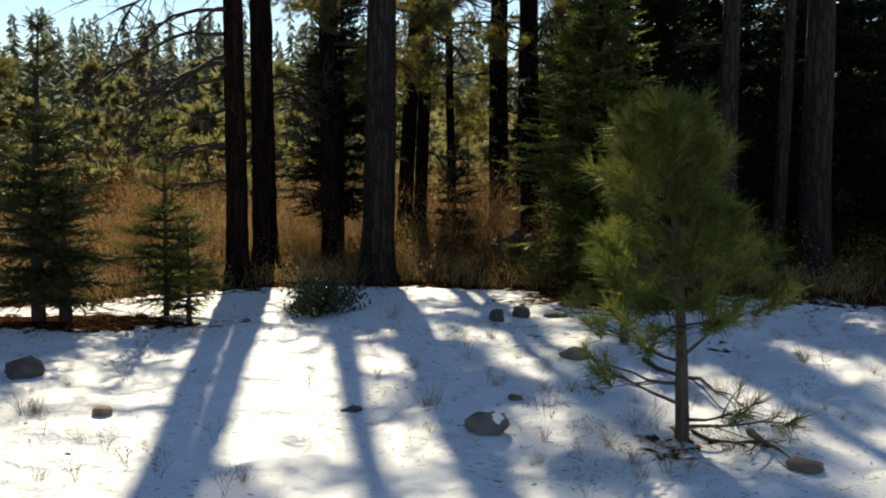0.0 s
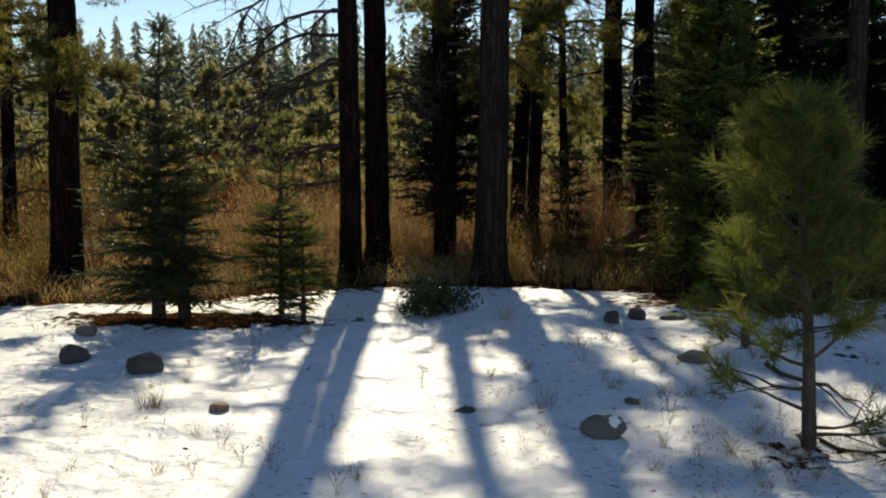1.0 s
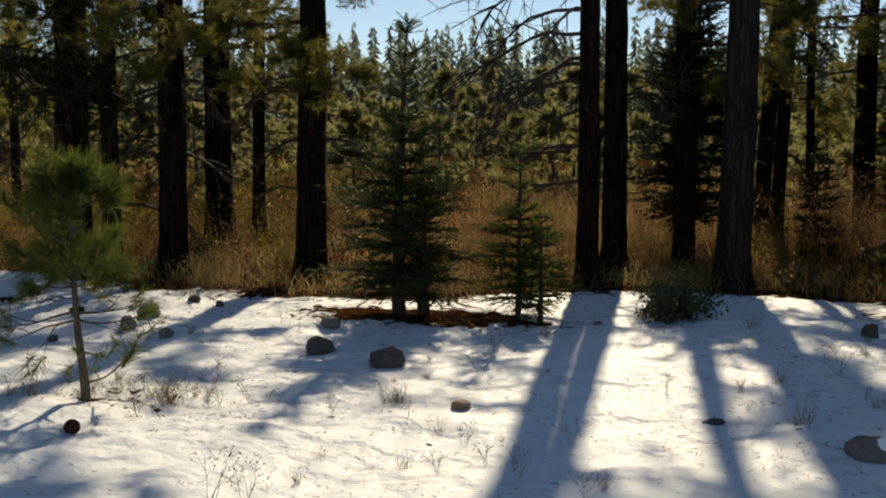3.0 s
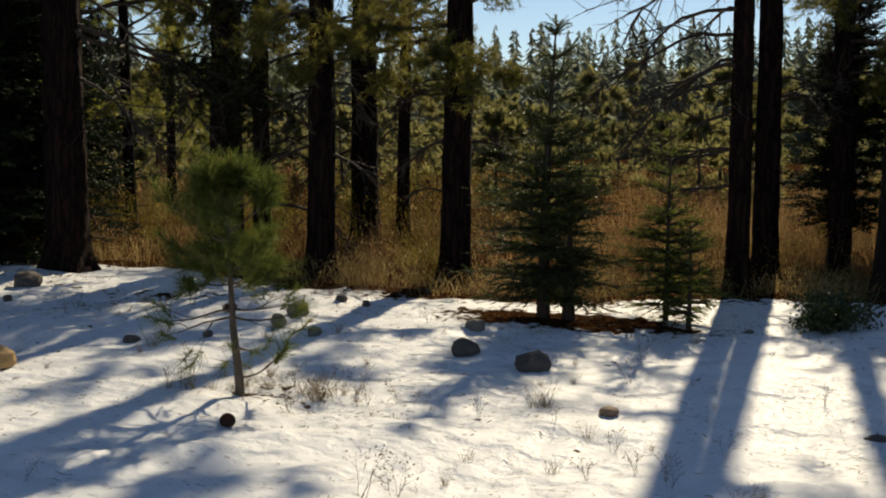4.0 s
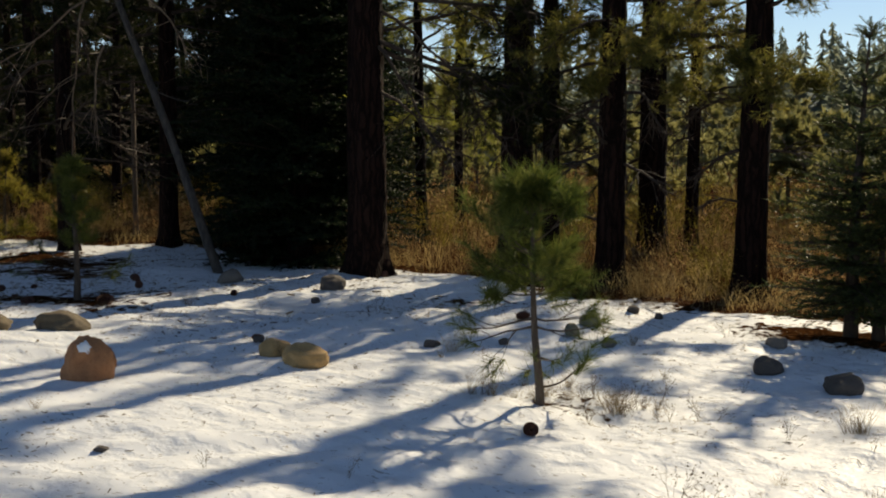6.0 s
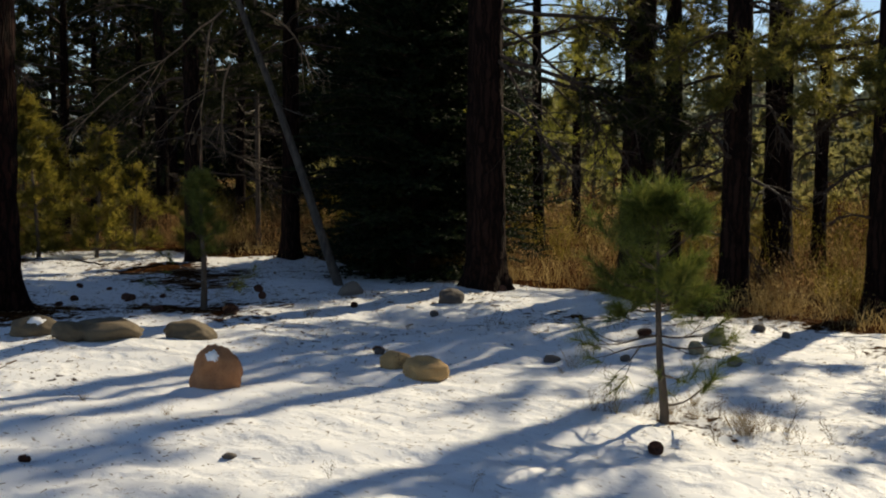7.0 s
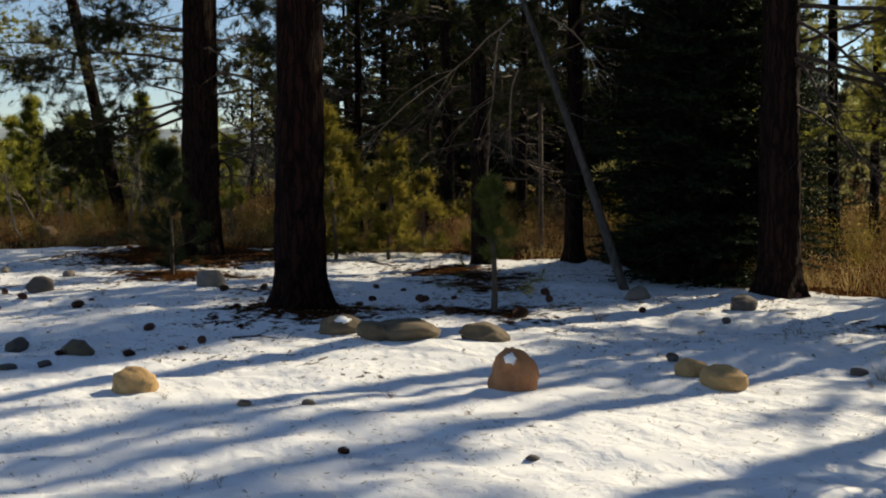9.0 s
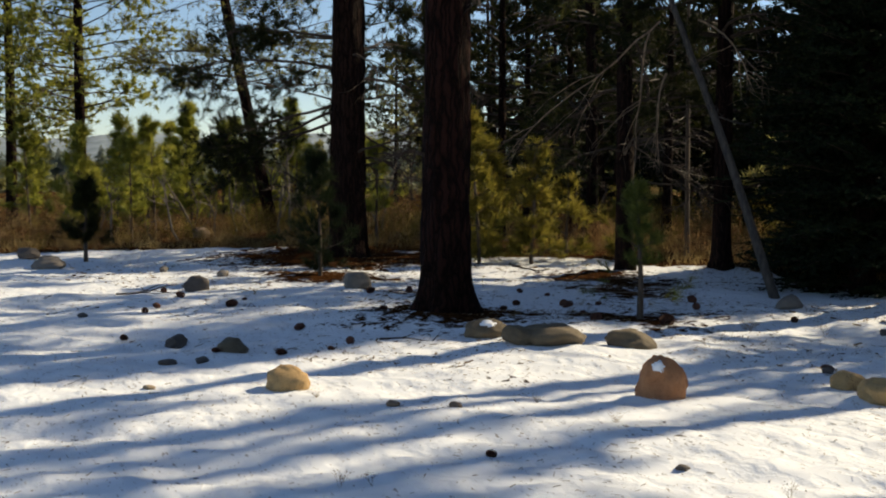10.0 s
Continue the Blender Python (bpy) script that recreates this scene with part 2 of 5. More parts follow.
def strip_faces(rows, sides, closed=True):
    i, j = np.meshgrid(np.arange(rows - 1), np.arange(sides if closed else sides - 1), indexing="ij")
    k = (j + 1) % sides
    a, b, c, d = i * sides + j, i * sides + k, (i + 1) * sides + k, (i + 1) * sides + j
    return np.concatenate([np.stack([a, b, c], -1).reshape(-1, 3), np.stack([a, c, d], -1).reshape(-1, 3)])


def part(name, geo, mat, parent, label="", smooth=False):
    ob = new(name, geo.mesh(name, mat, smooth))
    ob.parent = parent
    return tagged(ob, label)


def crown_part(leaf, wood, needles, bark, parent):
    """Needles and the limbs that carry them, as one part."""
    split = len(np.concatenate(leaf.f))
    both = Geo()
    both.add(np.concatenate(leaf.v), np.concatenate(leaf.f))
    both.add(np.concatenate(wood.v), np.concatenate(wood.f))
    me = both.mesh("crown", needles)
    me.materials.append(bark)
    me.polygons.foreach_set("material_index", (np.arange(len(me.polygons)) >= split).astype(np.int32))
    ob = new("crown", me)
    ob.parent = parent
    return ob


def unit(v):
    return v / (np.linalg.norm(v, axis=-1, keepdims=True) + 1e-9)


WAVES = [(np.random.RandomState(n).uniform(-1, 1, 2), 0.55 * 1.26 ** n) for n in range(18)]


def height(x, y):
    """The snow's height: long swells, small drifts."""
    z, r = 0.0 * x, np.hypot(x, y)
    for n, (way, k) in enumerate(WAVES):
        w = way / np.hypot(*way) * k
        amp = 0.026 / (1 + 0.27 * n)
        z = z + amp * np.sin(w[0] * x + w[1] * y + 1.7 * n + 0.8 * np.sin(0.6 * k * y - 0.4 * k * x + n))
    return z * np.clip(60 / (r + 1), 0, 1)


def on(x, y):
    return float(height(np.float64(x), np.float64(y)))


# ---- ground ----
def snow_reach(deg):
    """How far the open snow goes, by the angle left of +y."""
    return np.interp(deg, (-40, -12, 0, 8, 16, 25, 33, 42, 50, 62, 75, 95), (11.5, 11.8, 12.6, 12.2, 11.6, 12.0, 14.2, 16.0, 19.5, 22.8, 25.5, 26.0))


BARE = [(-2.85, 9.55, 1.0, 0.36, 0.98), (-10.1, 6.9, 1.3, 0.8, 0.70), (-11.35, 5.4, 1.5, 1.1, 0.78), (-3.75, 6.2, 0.5, 0.4, 0.46), (1.55, 5.75, 0.6, 0.5, 0.50), (-5.0, 11.0, 1.6, 1.1, 0.62), (-6.2, 11.0, 1.4, 0.9, 0.62),
        (4.3, 10.9, 1.8, 0.8, 0.8), (2.4, 10.9, 0.9, 0.6, 1.0), (-1.6, 12.4, 0.9, 0.6, 1.0), (-16.7, 5.8, 1.6, 1.2, 0.72), (-20.3, 7.6, 2.6, 2.0, 0.95), (-14.5, 9.5, 2.0, 1.2, 0.7), (-12.5, 8.6, 2.0, 1.0, 0.6),
        (-13.5, 6.0, 5.0, 2.4, 0.36), (-10.0, 7.8, 3.0, 1.5, 0.36), (-6.5, 9.6, 3.0, 1.0, 0.36), (1.8, 8.8, 2.6, 1.6, 0.34), (-18.0, 4.8, 4.0, 1.8, 0.36), (-4.2, 10.2, 1.6, 0.6, 0.38)]


def ground():
    fine = np.radians(np.arange(-34, 100, 0.5))
    rest = np.radians(np.linspace(100, 326, 46)[:-1])
    ang = np.concatenate([fine, rest])
    rad = np.concatenate([[0.001, 0.1, 0.25], 0.4 * 1.0125 ** np.arange(398), 56 * 1.12 ** np.arange(1, 36)])
    R, A = np.meshgrid(rad, ang, indexing="ij")
    x, y = 0.3 - R * np.sin(A), R * np.cos(A) - 0.6
    z = height(x, y)
    deg = np.degrees(np.where(A > radians(150), A, np.arctan2(-x, y)))
    lit = np.clip((R - snow_reach(deg)) / 1.2 + 0.35, 0, 1.25) * np.interp(R - snow_reach(deg), (5, 13, 40, 200), (1.15, 1.2, 1.15, 1.1))
    for bx, by, rx, ry, worn in BARE:
        d = np.hypot((x - bx) / rx, (y - by) / ry)
        lit = np.maximum(lit, np.clip(worn - d * 0.5, 0, 0.85))
    n = len(ang)
    g = Geo()
    g.add(np.stack([x, y, z], -1).reshape(-1, 3), strip_faces(len(rad), n))
    ob = new("ground", g.mesh("ground", M_GROUND, True))
    at = ob.data.attributes.new("litter", "FLOAT", "POINT")
    at.data.foreach_set("value", lit.astype(np.float32).ravel())
    return tagged(ob, "thin trodden snow over brown needle litter and dry grass", "ground", kind="structure")


ground()


# ---- plants: templates ----
def needle_fan(n, spread, width, seed):
    """A tuft of needles round +z, one unit long."""
    r = np.random.RandomState(seed)
    a, t = r.uniform(0, 2 * np.pi, n), np.radians(r.uniform(*spread, n))
    d = np.stack([np.sin(t) * np.cos(a), np.sin(t) * np.sin(a), np.cos(t)], -1)
    base = np.stack([0 * a, 0 * a, r.uniform(-0.55, 0.25, n)], -1)
    side = unit(np.cross(d, r.normal(size=(n, 3)))) * width
    tip = base + d * r.uniform(0.7, 1.0, n)[:, None]
    return np.stack([base + side, base - side, tip], 1)


def fir_twig(n, width, length, seed):
    """A flat twig along +z, needles to both sides (x) and some above (y)."""
    r = np.random.RandomState(seed)
    z, s = np.linspace(0, 1, n), np.where(np.arange(n) % 2, 1.0, -1.0)
    up = r.uniform(-0.55, 0.85, n)
    d = unit(np.stack([s, up, r.uniform(0.4, 0.9, n)], -1))
    base = np.stack([0 * z, 0 * z, z], -1)
    tip = base + d * (length * r.uniform(0.7, 1.1, n) * (1 - 0.35 * z))[:, None]
    side = unit(np.cross(d, r.normal(size=(n, 3)))) * width
    return np.concatenate([np.stack([base + side, base - side, tip], 1), [[(0.012, 0, 0), (-0.012, 0, 0), (0, 0, 1.08)]]])


TUFT_NEAR = needle_fan(58, (6, 70), 0.013, 1)
TUFT_MID = needle_fan(22, (8, 80), 0.036, 2)
TUFT_FAR = needle_fan(17, (5, 80), 0.085, 3)
TUFT_HIGH = needle_fan(9, (5, 85), 0.16, 7)
TWIG_NEAR = fir_twig(38, 0.026, 0.17, 4)
TWIG_MID = fir_twig(17, 0.065, 0.28, 5)
TWIG_FAR = fir_twig(9, 0.11, 0.32, 6)


def strew(geo, template, pos, axis, size, rng, up=None):
    """Copies of a template, each with its +z along axis."""
    pos, axis, size = np.asarray(pos), unit(np.asarray(axis)), np.asarray(size)
    ref = rng.normal(size=axis.shape) if up is None else np.asarray(up)
    x = unit(np.cross(ref, axis))
    y = np.cross(axis, x)
    rot = np.stack([x, y, axis], -1) * size[:, None, None]
    geo.tris((np.einsum("mij,ktj->mkti", rot, template) + pos[:, None, None]).reshape(-1, 3, 3))


def crooked(start, way, length, steps, rng, droop=0.0, wander=0.12):
    """Points along a branch that bends as it grows."""
    d, p, out = unit(np.asarray(way, float)), np.asarray(start, float), []
    for n in range(steps):
        out.append(p)
        p = p + d * length / (steps - 1)
        d = unit(d + rng.normal(size=3) * wander + np.array((0, 0, droop / steps)))
    return np.array(out)


def limb(wood, start, way, length, r, rng, droop=-0.3, forks=5, tips=None, steps=8, twigs=3, wander=0.12):
    """A limb with side branches and twigs; their ends go to tips as (place, direction)."""
    p = crooked(start, way, length, steps, rng, droop, wander)
    wood.tube(p, np.linspace(r, r * 0.25, steps), 6)
    ends = [(p[-1], p[-1] - p[-2])]
    for n in range(forks):
        k = rng.uniform(0.3, 0.95)
        i = min(int(k * (steps - 1)), steps - 2)
        q = p[i] + (p[i + 1] - p[i]) * rng.uniform()
        d = unit(unit(p[i + 1] - p[i]) + rng.normal(size=3) * (0.65, 0.65, 0.35))
        b = crooked(q, d, length * (1.1 - k) * rng.uniform(0.45, 0.8) + 0.08, 5, rng, droop * 0.6, wander)
        wood.tube(b, np.linspace(r * 0.42, r * 0.12, 5), 4)
        ends.append((b[-1], b[-1] - b[-2]))
        for _ in range(twigs):
            j = rng.randint(1, 5)
            w = crooked(b[j], unit(b[j] - b[j - 1]) + rng.normal(size=3) * 0.6, length * rng.uniform(0.08, 0.2) + 0.04, 3, rng, 0.1, wander)
            wood.tube(w, (r * 0.18, r * 0.12, r * 0.07), 3)
            ends.append((w[-1], w[-1] - w[-2]))
            ends.append((b[j], b[j] - b[j - 1]))
    if tips is not None:
        tips.extend(ends)


def trunk_geo(dia, tall, rng, lean=(0, 0), flare=0.5, bend=0.1, sides=22):
    """A tapered trunk with a flared foot and bark ridges. Returns it and its axis as a function of height."""
    z = np.concatenate([np.linspace(-0.12, 0.6, 10), np.linspace(0.72, 5.0, 34), np.linspace(5.5, tall, 16)])
    ph = rng.uniform(0, 6, 4)

    def axis(h):
        h = np.asarray(h, float)
        return np.stack([lean[0] * h + bend * np.sin(0.35 * h + ph[0]) - bend * math.sin(ph[0]), lean[1] * h + bend * np.sin(0.3 * h + ph[1]) - bend * math.sin(ph[1]), h], -1)

    r = dia / 2 * np.clip(1 - 0.75 * z / tall, 0.04, 1.2) * (1 + flare * np.exp(-np.clip(z + 0.12, 0, 9) / 0.22))
    a = np.arange(sides) * 2 * np.pi / sides
    rough = 0.045 * np.sin(5 * a[None] + 2.2 * np.sin(1.3 * z[:, None] + ph[2])) + 0.035 * np.sin(9 * a[None] + 3 * np.sin(2.1 * z[:, None] + ph[3])) + rng.normal(size=(len(z), sides)) * 0.022
    roots = 0.22 * np.exp(-np.clip(z[:, None], 0, 9) / 0.16) * np.sin(4 * a[None] + ph[0])
    rr = r[:, None] * (1 + rough + roots)
    c = axis(z)
    g = Geo()
    g.add(np.stack([c[:, None, 0] + rr * np.cos(a), c[:, None, 1] + rr * np.sin(a), np.broadcast_to(z[:, None], rr.shape)], -1).reshape(-1, 3), strip_faces(len(z), sides))
    return g, axis


def base(name, x, y, label, category, group="", sink=0.0, turn=0.0):
    ob = new(name)
    ob.empty_display_size = 0.2
    ob.matrix_basis = pose(x, y, on(x, y) - sink, 0, 0, turn)
    return tagged(ob, label, category, group)


def pine(x, y, dia, tall=15.0, lean=(0, 0), crown=5.0, low=0, low_from=2.2, low_to=4.5, dead=0, dead_from=0.8, dead_to=4.0, dead_way=None, dead_len=1.6, mat=None, seed=0, label="", bend=0.06, size=0.16, reach=1.7, needles=None, full=1.0, boughs=(), snags=(), lush=(5, 1)):
    """A tall pine: bare trunk, dead limbs below, low leafy limbs, and a crown."""
    rng = np.random.RandomState(1000 + seed)
    t = base("pine_tree", x, y, label or "tall pine with dark furrowed bark standing at the snow's edge", "tree", "pines of the grove")
    g, axis = trunk_geo(dia, tall, rng, lean, bend=bend)
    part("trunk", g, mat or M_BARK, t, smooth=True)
    wood, leaf, tips = Geo(), Geo(), []

    def rad(h):
        return dia / 2 * max(0.05, 1 - 0.75 * h / tall)

    for n in range(low):
        h, a = rng.uniform(low_from, low_to), rng.uniform(0, 2 * np.pi)
        way = np.array((math.cos(a), math.sin(a), rng.uniform(-0.15, 0.35)))
        limb(wood, axis(h) + way * rad(h) * 0.6, way, rng.uniform(0.6, 1.3) * reach, rng.uniform(0.014, 0.028), rng, -0.35, 7, tips)
    for h, a, length, rise in boughs:
        way = np.array((math.cos(radians(a)), math.sin(radians(a)), rise))
        limb(wood, axis(h) + way * rad(h) * 0.6, way, length, 0.035, rng, -0.25, 16, tips, steps=10, twigs=4, wander=0.08)
    close, high = len(tips), []
    tree_line = 2.6 + 0.16 * math.hypot(x, y)
    count = int((tall - crown) * 2.8 * full) if crown < tall else 0
    for n in range(count):
        h = crown + (tall - crown) * (n + rng.uniform()) / max(count, 1)
        k = (h - crown) / (tall - crown)
        a = n * 2.4 + rng.uniform(-0.5, 0.5)
        way = np.array((math.cos(a), math.sin(a), 0.1 + 0.5 * k))
        limb(wood, axis(h) + way * rad(h) * 0.6, way, (0.35 + 1.0 * math.sin(min(1, 0.25 + k) * 2.3)) * reach * 0.95 * (1.08 - k) + 0.3, 0.03 * (1.1 - k), rng, -0.1, lush[0], tips if h < tree_line else high, steps=6 if h < tree_line else 4, twigs=lush[1] if h < tree_line else 0)
    rest = len(tips)
    tips += high
    if tips:
        p, d = np.array([q[0] for q in tips]), np.array([q[1] for q in tips])
        d = unit(unit(d) + rng.normal(size=d.shape) * 0.35 + (0, 0, 0.25))
        sizes = size * rng.uniform(0.75, 1.25, len(p))
        if close:
            near_p, near_d = np.repeat(p[:close], 2, 0), np.repeat(d[:close], 2, 0)
            near_p, near_d = near_p + rng.normal(size=near_p.shape) * 0.045, unit(near_d + rng.normal(size=near_d.shape) * 0.4)
            strew(leaf, TUFT_MID, near_p, near_d, np.repeat(sizes[:close], 2) * 0.72, rng)
        if close < rest:
            strew(leaf, TUFT_FAR, p[close:rest], d[close:rest], sizes[close:rest] * 1.35, rng)
        if rest < len(p):
            strew(leaf, TUFT_HIGH, p[rest:], d[rest:], sizes[rest:] * 2.2, rng)
        crown_part(leaf, wood, needles or M_PINE, M_LIMB, t)
    for h, a, length, rise in snags:
        b = Geo()
        way = np.array((math.cos(radians(a)), math.sin(radians(a)), rise))
        limb(b, axis(h) + way * rad(h) * 0.7, way, length, 0.024, rng, -0.85, 12, None, steps=10, twigs=4, wander=0.17)
        part("dead_branch", b, M_LIMB, t, "bare drooping dead branch")
    for n in range(dead):
        h = rng.uniform(dead_from, dead_to)
        a = rng.uniform(0, 2 * np.pi) if dead_way is None else radians(dead_way + rng.uniform(-50, 50))
        way = np.array((math.cos(a), math.sin(a), rng.uniform(-0.1, 0.3)))
        b = Geo()
        limb(b, axis(h) + way * rad(h) * 0.7, way, dead_len * rng.uniform(0.6, 1.2), rng.uniform(0.016, 0.030), rng, -0.7, 10, None, twigs=3, wander=0.22)
        part("dead_branch", b, M_LIMB, t, "bare dead side branch")
    return t


def sapling(x, y, tall, stem, crown_from, width, seed, size=0.13, label="", mat=None, sides=(), gap=0.15, template=None, forks=3, ragged=(0.35, 1.25)):
    """A young pine with a slim stem and a brush of long needles."""
    rng = np.random.RandomState(2000 + seed)
    t = base("pine_sapling", x, y, label, "sapling", "young pines on the snow")
    p = crooked((0, 0, -0.05), (0, 0, 1), tall * 0.93, 12, rng, 0.4, 0.03)
    g = Geo()
    g.tube(p, np.linspace(stem / 2 * 1.15, stem * 0.12, 12), 9)
    part("trunk", g, M_SAPLING, t, smooth=True)
    wood, leaf, tips = Geo(), Geo(), []

    def at_height(h):
        return np.array([np.interp(h, p[:, 2], p[:, n]) for n in range(3)])

    whorls = max(4, int((tall - crown_from) / gap))
    for n in range(whorls):
        k = n / (whorls - 1)
        h = crown_from + (tall * 0.95 - crown_from) * k
        long = width / 2 * min(1.0, 0.7 + 1.4 * k) * (1.0 - 0.86 * k ** 1.0)
        for m in range(5):
            a = m * 1.257 + n * 0.7 + rng.uniform(-0.4, 0.4)
            if rng.uniform() < 0.22:
                continue
            way = np.array((math.cos(a), math.sin(a), rng.uniform(-0.05, 0.35) + 0.8 * k))
            limb(wood, at_height(h), way, long * rng.uniform(*ragged), stem * 0.12, rng, 0.45, forks, tips, steps=5, twigs=1)
    for a, h, length, rise in sides:
        way = np.array((math.cos(radians(a)), math.sin(radians(a)), rise))
        limb(wood, at_height(h), way, length, stem * 0.16, rng, 0.2, 3, tips, steps=6, twigs=0)
    tips.append((p[-1], p[-1] - p[-2]))
    q, d = np.array([e[0] for e in tips]), np.array([e[1] for e in tips])
    d = unit(unit(d) + rng.normal(size=d.shape) * 0.2 + (0, 0, 0.4))
    strew(leaf, template if template is not None else TUFT_NEAR, q, d, size * rng.uniform(0.7, 1.2, len(q)), rng)
    crown_part(leaf, wood, mat or M_FRESH, M_SAPLING, t)
    return t


def fir(x, y, tall, width, seed, stems=((0, 0, 1.0),), from_z=0.25, whorl=0.12, near=True, mat=None, label="", stem=0.1, group="firs", per=7, twig=0.22, droop=-0.25, lean=(0, 0), tier=0.0):
    """A fir: layers of flat, needle-covered sprays round one or more stems."""
    rng = np.random.RandomState(3000 + seed)
    t = base("fir_tree", x, y, label, "tree", group)
    for sx, sy, f in stems:
        g = Geo()
        p = crooked((sx, sy, -0.06), (lean[0], lean[1], 1), tall * f, 12, rng, 0.2, 0.012)
        g.tube(p, np.linspace(stem / 2 * 1.2, stem * 0.05, 12), 9)
        part("trunk", g, M_LIMB if near else M_BARK, t, smooth=True)
        wood, leaf = Geo(), Geo()
        pos, axis, size, ups = [], [], [], []
        n_wh = int((tall * f - from_z) / whorl)
        tree_line = 2.8 + 0.16 * math.hypot(x, y)
        for n in range(n_wh):
            k = n / max(1, n_wh - 1)
            h = from_z + (tall * f * 0.98 - from_z) * k + rng.uniform(-0.3, 0.3) * whorl
            if tier and k > 0.5:
                h = round(h / tier) * tier + rng.uniform(-0.012, 0.012)
            c = np.array([np.interp(h, p[:, 2], p[:, m]) for m in range(3)])
            reach = width / 2 * f * (1 - k) ** 0.8 * min(1, 0.72 + 1.6 * k) + 0.04
            for m in range(per if k < 0.5 else max(4, per // 2) if tier else per if k < 0.85 else 4):
                a = rng.uniform(0, 2 * np.pi)
                long = reach * rng.uniform(0.55, 1.12)
                way = np.array((math.cos(a), math.sin(a), rng.uniform(-0.12, 0.16) + 0.55 * k))
                b = crooked(c, way, long, 6, rng, droop * (1 - k), 0.04)
                wood.tube(b, np.linspace(0.008 + 0.010 * long, 0.003, 6), 4)
                coarse = 1.0 if h < tree_line else 1.8
                count = max(4, int(long / (twig * (0.16 if near else 0.17) * coarse ** 2)))
                s = np.linspace(0.12, 1.0, count)
                pts = np.stack([np.interp(s, np.linspace(0, 1, 6), b[:, q]) for q in range(3)], -1)
                ahead = unit(b[-1] - b[0])
                across = unit(np.cross(ahead, (0, 0, 1.0)))
                sign = np.where(np.arange(count) % 2, 1, -1)[:, None]
                out = unit(ahead * 0.75 + across * sign * rng.uniform(0.5, 1.0, (count, 1)) + rng.normal(size=(count, 3)) * (0.18, 0.18, 0.22))
                out[-1] = ahead
                pos.append(pts)
                axis.append(out)
                size.append(coarse * twig * (1.12 - 0.6 * s) * rng.uniform(0.8, 1.2, count) * (0.55 + 0.45 * min(1, long / (twig * 2))))
                ups.append(np.cross(out, across * sign) * -sign + (0, 0, 0.6) + rng.normal(size=(count, 3)) * 0.2)
        pos, axis, size, ups = (np.concatenate(q) for q in (pos, axis, size, ups))
        strew(leaf, TWIG_NEAR if near else TWIG_FAR if twig > 0.55 else TWIG_MID, pos, axis, size, rng, np.cross(axis, np.cross(ups, axis)))
        crown_part(leaf, wood, mat or M_FIR, M_LIMB, t)
    return t


# ---- the grove: pines ----
pine(-1.655, 12.02, 0.245, 14, (0.014, 0), 6.8, dead=5, dead_from=0.9, dead_to=3.9, dead_way=185, dead_len=0.8, snags=((3.7, 178, 1.5, 0.2), (3.3, 192, 1.6, 0.1), (3.0, 172, 1.4, 0.0), (2.75, 186, 1.7, -0.05), (2.5, 200, 1.3, -0.1), (2.3, 180, 1.5, -0.2), (2.0, 190, 1.2, -0.45), (1.6, 178, 0.8, -0.3), (1.2, 185, 0.7, -0.1)), seed=1, label="slim pine of a close pair with bare drooping limbs")
pine(-1.50, 13.34, 0.298, 15, (-0.010, 0), 6.8, dead=3, dead_from=1.2, dead_to=3.4, dead_way=10, dead_len=0.8, seed=2, label="straight pine of a close pair beside the snow")
# the boughs sit above the view, added to darken the snow below
pine(-0.71, 13.76, 0.25, 15, (0.0, 0), 7.6, low=10, low_from=2.2, low_to=3.5, reach=1.1, boughs=((3.7, 10, 0.8, 0.1), (4.3, -10, 0.9, 0.1), (5.0, 15, 1.0, 0.1), (5.7, -5, 1.1, 0.1)), dead=3, dead_from=1.0, dead_len=0.8, seed=3)
# low limbs here are out of view and only cast shade
pine(-0.13, 12.52, 0.37, 17, (0.0, 0), 7.2, low=3, low_from=4.4, low_to=6.0, reach=1.0, dead=2, dead_from=2.4, dead_len=0.7, mat=M_BARK_GREY, seed=4, label="thick grey-brown pine trunk at the snow's edge")
# this forked pair: upper low limbs are unseen, added for shade on the snow
pine(0.21, 15.87, 0.23, 14, (0.055, 0), 9.0, low=11, low_from=3.0, low_to=6.8, reach=1.3, dead=3, dead_len=0.8, seed=5, label="leaning pine of a forked pair")
pine(0.45, 16.28, 0.20, 14, (0.03, 0), 9.0, low=9, low_from=4.2, low_to=7.4, reach=1.3, dead=3, dead_len=0.8, seed=6, label="leaning pine of a forked pair")
pine(1.96, 15.07, 0.29, 16, (-0.005, 0), 8.6, low=5, low_from=2.7, low_to=4.0, reach=1.1, dead=4, dead_len=0.9, seed=7)
pine(1.95, 19.4, 0.36, 16, (0, 0), 10.5, low=12, low_from=2.4, low_to=5.2, reach=1.5, dead=4, dead_len=1.0, seed=8)
pine(2.35, 19.6, 0.15, 13, (0.01, 0), 10.0, seed=9, dead=3, dead_len=0.7)
pine(1.14, 19.96, 0.16, 13, (0, 0), 3.4, low=10, low_from=1.5, reach=0.9, seed=10)
pine(3.74, 12.05, 0.23, 14, (0.0, 0), 7.2, dead=2, dead_from=2.2, dead_way=170, dead_len=0.7, mat=M_BARK_GREY, seed=11, label="grey pine trunk among dark firs")
pine(4.32, 12.04, 0.15, 12, (0.01, 0), 7.2, mat=M_BARK_GREY, seed=12, label="thin grey pine trunk among dark firs")
pine(4.75, 12.03, 0.35, 15, (0.012, 0), 7.2, mat=M_BARK_GREY, seed=13, label="thick grey pine trunk among dark firs")
